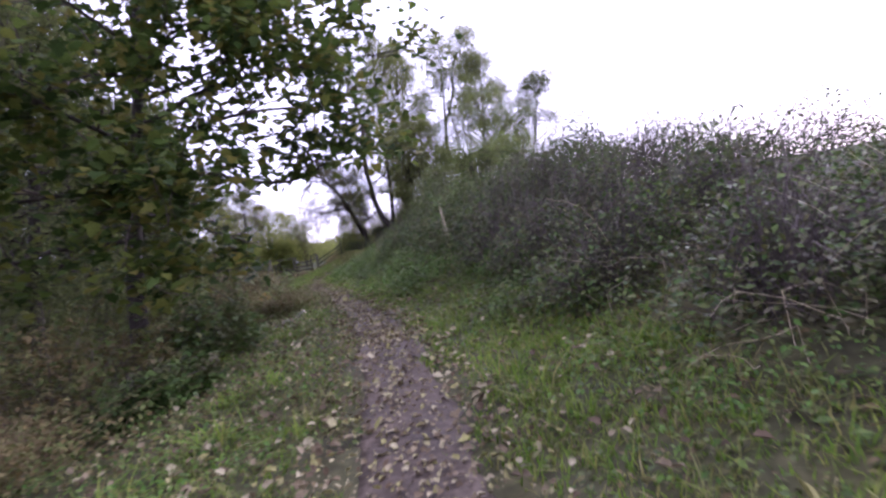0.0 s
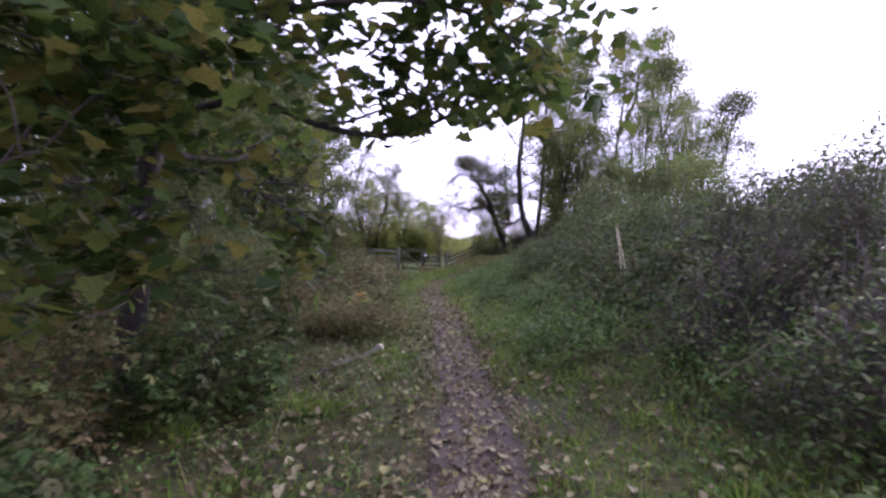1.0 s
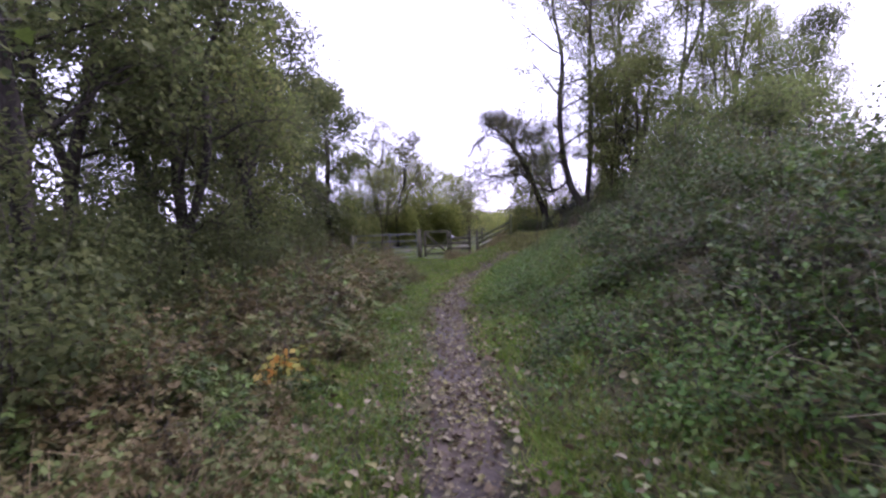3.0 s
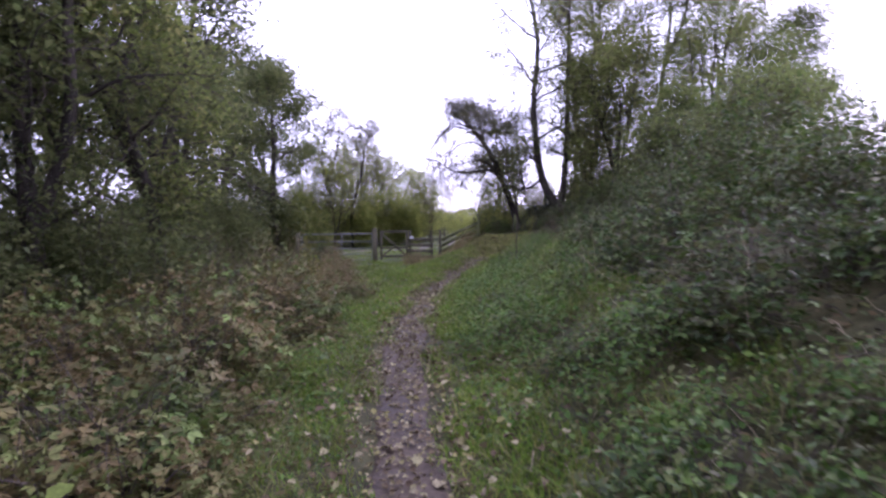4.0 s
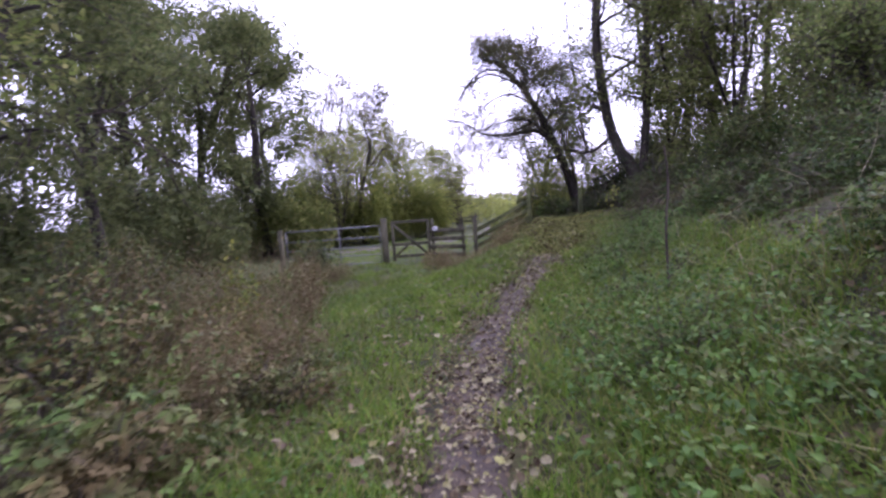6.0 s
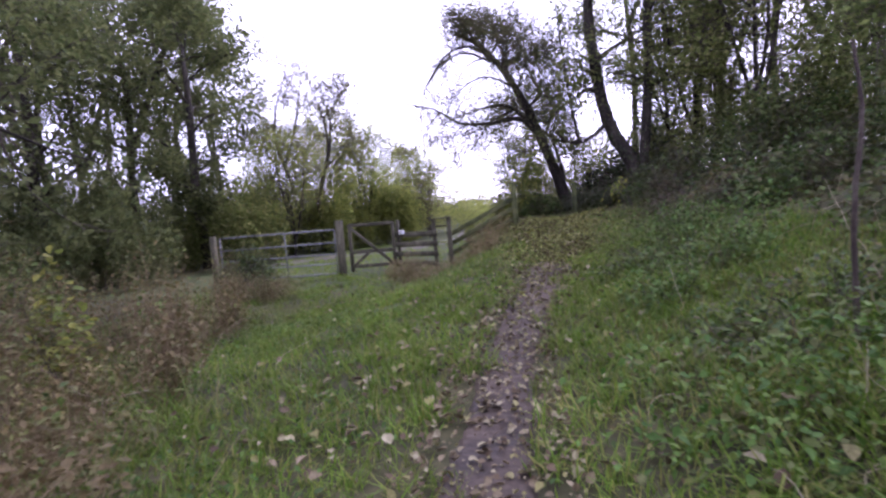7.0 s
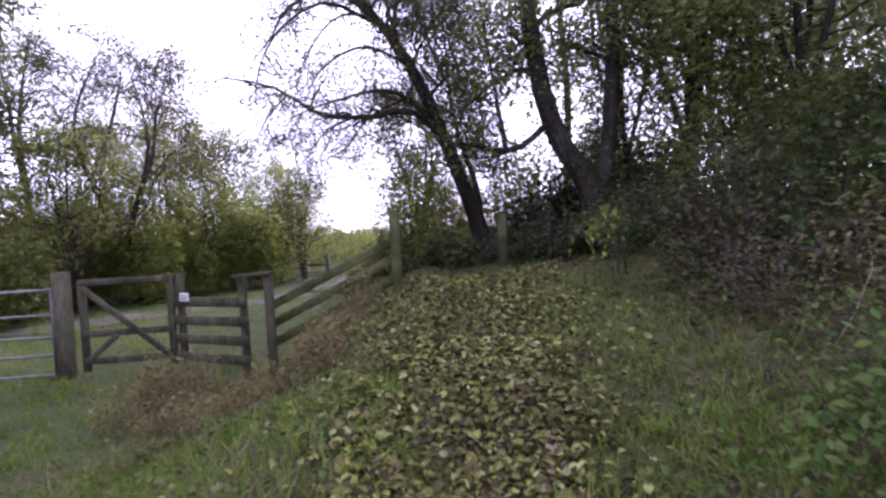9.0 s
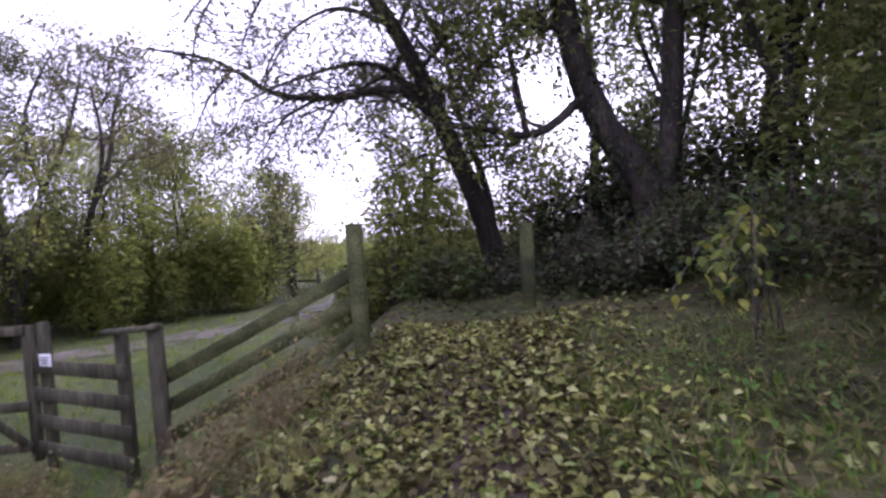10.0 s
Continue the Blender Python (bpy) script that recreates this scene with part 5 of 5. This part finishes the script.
x = middle(y) - q.uniform(0.45, 2.6, n)
spread(fallen, CRISP, np.stack([x, y, land(x, y) + q.uniform(0.04, 0.1, n)], 1), q.uniform(0, 6.28, n), q.normal(0, 0.5, n), q.normal(0, 0.5, n), q.uniform(0.03, 0.075, n))
n = 800
y = q.uniform(20, 35, n)
x = middle(y) - q.uniform(0.3, 5.5, n)
spread(fallen, CRISP, np.stack([x, y, land(x, y) + q.uniform(0.05, 0.12, n)], 1), q.uniform(0, 6.28, n), q.normal(0, 0.4, n), q.normal(0, 0.4, n), q.uniform(0.03, 0.08, n))
tagged(part("fallen_leaves", fallen, L_FALLEN), "curled dead brown leaves scattered on the path", "leaves", kind="stuff")
carpet = Soup()
NARROW = (CRISP[0] * np.array([0.75, 1, 1.2]), CRISP[1])
for n, shape in ((8200, NARROW), (3000, LEAF), (2200, CURLED)):
    y = 36.4 - q.uniform(0, 1, n) ** 1.15 * 5.6 - np.where(q.uniform(0, 1, n) < 0.1, q.uniform(0, 4, n), 0)
    x = middle(y) + q.normal(0, 0.62, n) * np.interp(y, [28, 31, 34], [0.42, 0.58, 1.0]) - 0.08 * smooth(30, 34, y)
    spread(carpet, shape, np.stack([x, y, land(x, y) + q.uniform(0.02, 0.08, n)], 1), q.uniform(0, 6.28, n), q.normal(0, 0.4, n), q.normal(0, 0.4, n), q.uniform(0.028, 0.077, n))
tagged(part("leaf_carpet", carpet, L_LITTER), "carpet of pale yellow fallen leaves up the bank", "leaves", kind="stuff")

cover = Soup()
for n, y0, y1, d0, d1, size in ((4000, -2, 14, 0.5, 1.6, 0.045), (9000, -2, 14, 1.5, 4.6, 0.065), (5000, 7, 22, 0.6, 1.6, 0.045), (13000, 7, 22, 1.5, 5.5, 0.065), (5000, 20, 36, 0.6, 2.2, 0.045), (11000, 20, 36, 2.2, 5.5, 0.07), (8000, -2, 13, -1.6, -0.36, 0.045), (9000, -2, 13, -3.4, -1.4, 0.06),
                                (7000, 11, 24, -3.2, -0.45, 0.055), (4000, 20, 36, -7, -0.5, 0.045), (2500, 36, 40, -1, 3, 0.065)):
    x, y = strip(n, y0, y1, d0, d1, q)
    spread(cover, LEAF, np.stack([x, y, land(x, y) + q.uniform(0.01, 0.07, n)], 1), q.uniform(0, 6.28, n), q.normal(0, 0.3, n), q.normal(0, 0.3, n), size * q.uniform(0.55, 1.4, n))
tagged(part("ground_cover", cover, L_COVER), "low ivy, weeds and dead leaves covering the soil", "weeds", kind="stuff")

# ---- dry stalks ----
q = R(900)
stalks = Soup()
for n, y0, y1, d0, d1, long in ((200, 1.5, 14, 1.9, 3.6, 0.75), (90, 12, 34, 2.2, 4.2, 0.7), (80, 7, 26, -4.5, -2.2, 0.7), (120, 14, 30, 0.9, 2.6, 0.3), (80, 0, 30, -1.8, -0.7, 0.25)):
    x, y = strip(n, y0, y1, d0, d1, q)
    for a, c in zip(x, y):
        z0 = g(a, c) - 0.02
        w = wander(q, (a, c, z0 + q.uniform(0, 0.5) * long), (q.normal(0, 0.8), q.normal(0, 0.8), q.uniform(0.2, 1)), q.uniform(0.4, 1.3) * long, 6, 0.2, -0.08)
        w = np.vstack([[a + q.normal(0, 0.05), c + q.normal(0, 0.05), z0], w])
        w[:, 2] = np.maximum(w[:, 2], land(w[:, 0], w[:, 1]) + 0.01)
        tube(stalks, w, [0.003, 0.0022, 0.001], 3)
tagged(part("dry_stalks", stalks, M_STRAW), "pale dry stalks sticking out of the bank", "stalks", kind="stuff")

pair = thing("dry_stalk", (1.2, 10.6, g(1.2, 10.6)), "two tall pale dry stalks leaning on the bank", "stalk")
for k in (0, 1):
    s = Soup()
    tube(s, curve([(1.2 + 0.03 * k, 10.45, g(1.2, 10.45)), (1.18 + 0.05 * k, 10.9, 1.95), (1.14 + 0.03 * k, 11.4, 2.33), (1.11, 11.8, 2.57 + 0.05 * k)], 9), [0.009, 0.008, 0.005], 6)
    part("stem", s, M_STRAW, pair, "", True)
bent = thing("dry_stalk", (2.9, 0.98, g(2.9, 0.98)), "thin pale bent dry stalk at the grass edge", "stalk")
s = Soup()
tube(s, curve([(2.9, 0.98, g(2.9, 0.98) - 0.02), (2.885, 1.06, 0.84), (2.86, 1.17, 1.02), (2.84, 1.28, 1.13)], 9), [0.0035, 0.003, 0.002], 5)
part("stem", s, M_STRAW, bent, "", True)
pole = thing("dead_sapling", (-3.72, 25.2, g(-3.72, 25.2)), "thin dark dead stem standing in the grass", "sapling")
s = Soup()
tube(s, curve([(-3.72, 25.2, g(-3.72, 25.2) - 0.05), (-3.73, 25.2, 1.6), (-3.69, 25.18, 2.1), (-3.72, 25.2, 2.5)], 8), [0.016, 0.013, 0.008], 6)
part("stem", s, M_TWIG, pole, "", True)
log = thing("dead_branch", (-1.75, 8.6, g(-1.75, 8.6)), "sawn dead branch with pale cut end lying in grass", "branch")
s = Soup()
tube(s, curve([(-1.86, 7.6, g(-1.86, 7.6) + 0.03), (-1.8, 8.1, g(-1.8, 8.1) + 0.05), (-1.75, 8.55, g(-1.75, 8.55) + 0.07), (-1.7, 8.92, g(-1.7, 8.92) + 0.12)], 10), [0.026, 0.04, 0.045], 9, True)
part("wood", s, M_TIMBER, log, "", True)
s = Soup()
tube(s, [(-1.7, 8.915, g(-1.7, 8.92) + 0.118), (-1.698, 8.945, g(-1.7, 8.92) + 0.13)], 0.05, 10, True)
part("cut_end", s, M_CUT, log, "pale sawn end")

# track and puddle beyond the fence
ts = Soup()
ty = np.linspace(40, 56, 40)
tx = np.interp(ty, [40, 42, 44, 46.5, 49, 56], [-17.5, -15.8, -14.0, -12.2, -11.2, -12.5])
TX = np.stack([tx - 1.1, tx, tx + 1.1], 1)
TY = np.stack([ty, ty, ty], 1)
i, j = np.meshgrid(np.arange(2), np.arange(39))
qd = (j * 3 + i).ravel()
ts.add(np.stack([TX.ravel(), TY.ravel(), land(TX, TY).ravel() + 0.02], 1), [np.stack([qd, qd + 1, qd + 4, qd + 3], 1)])
tagged(part("gravel_track", ts, M_TRACK, None, "", True), "worn gravel track beyond the fence", "track", kind="structure")

puddle = Soup()
w = np.linspace(0, 2 * np.pi, 24, endpoint=False)
ring = np.stack([-12.0 + 1.0 * np.cos(w) * (1 + 0.2 * np.sin(3 * w)), 46.6 + 0.55 * np.sin(w) * (1 + 0.2 * np.cos(2 * w)), 0 * w], 1)
level = float(land(ring[:, 0], ring[:, 1]).max()) + 0.04
ring[:, 2] = level
puddle.add(np.vstack([ring, (-12.0, 46.6, level)]), [np.array([(k, (k + 1) % 24, 24) for k in range(24)])])
M_WATER, _n, _l, _p = nodes_of("puddle water")
_p.inputs["Base Color"].default_value = (0.05, 0.045, 0.04, 1)
_p.inputs["Roughness"].default_value = 0.05
tagged(part("puddle", puddle, M_WATER), "rain puddle shining on the track", "water", kind="structure")

# single large leaves: on the path, and on the branch over it
def leaf_meshes(name, shape, material, seed, bend):
    out = []
    for k in range(4):
        q = R(seed + k)
        v = shape[0].copy()
        v[:, 2] += bend * np.sin(v[:, 0] * 3 + k) * v[:, 1] + q.normal(0, 0.03, len(v))
        out.append(mesh_of(name, Soup().add(v, [shape[1]]), material))
    return out


q = R(950)
shapes = leaf_meshes("fallen_leaf", CURLED, L_FALLEN_ONE, 960, 0.25)
for k in range(280):
    y = q.uniform(1.5, 34)
    x = float(middle(y)) + q.normal(0, 0.75) * float(half_width(y)) * (1.3 if y < 30 else 2.2)
    ob = new("fallen_leaf", shapes[k % 4])
    ob.parent = path
    ob.matrix_basis = pose(x, y, g(x, y) + 0.05, q.normal(0, 18), q.normal(0, 18), q.uniform(0, 360)) @ Matrix.Scale(q.uniform(0.04, 0.1), 4)
shapes = leaf_meshes("leaf", LOBED, L_MAPLE_ONE, 970, 0.15)
bough = curve([(-1.5, 7.2, 3.3), (-0.83, 7.32, 3.25), (-0.3, 7.55, 3.55), (0.1, 7.9, 3.95), (0.4, 8.2, 4.3)], 60)
hang = maple.matrix_world.inverted()
for k in range(190):
    p = bough[q.integers(0, 60)] + q.normal(0, 1, 3) * np.array([0.28, 0.3, 0.2]) + np.array([0, 0, 0.12])
    p[2] = max(p[2], 3.2 + 0.4 * (p[1] - 7.2))
    ob = new("leaf", shapes[k % 4])
    ob.parent = maple
    ob.matrix_basis = hang @ pose(*p, q.normal(-40, 25), q.normal(0, 25), q.uniform(0, 360)) @ Matrix.Scale(q.uniform(0.1, 0.18), 4)
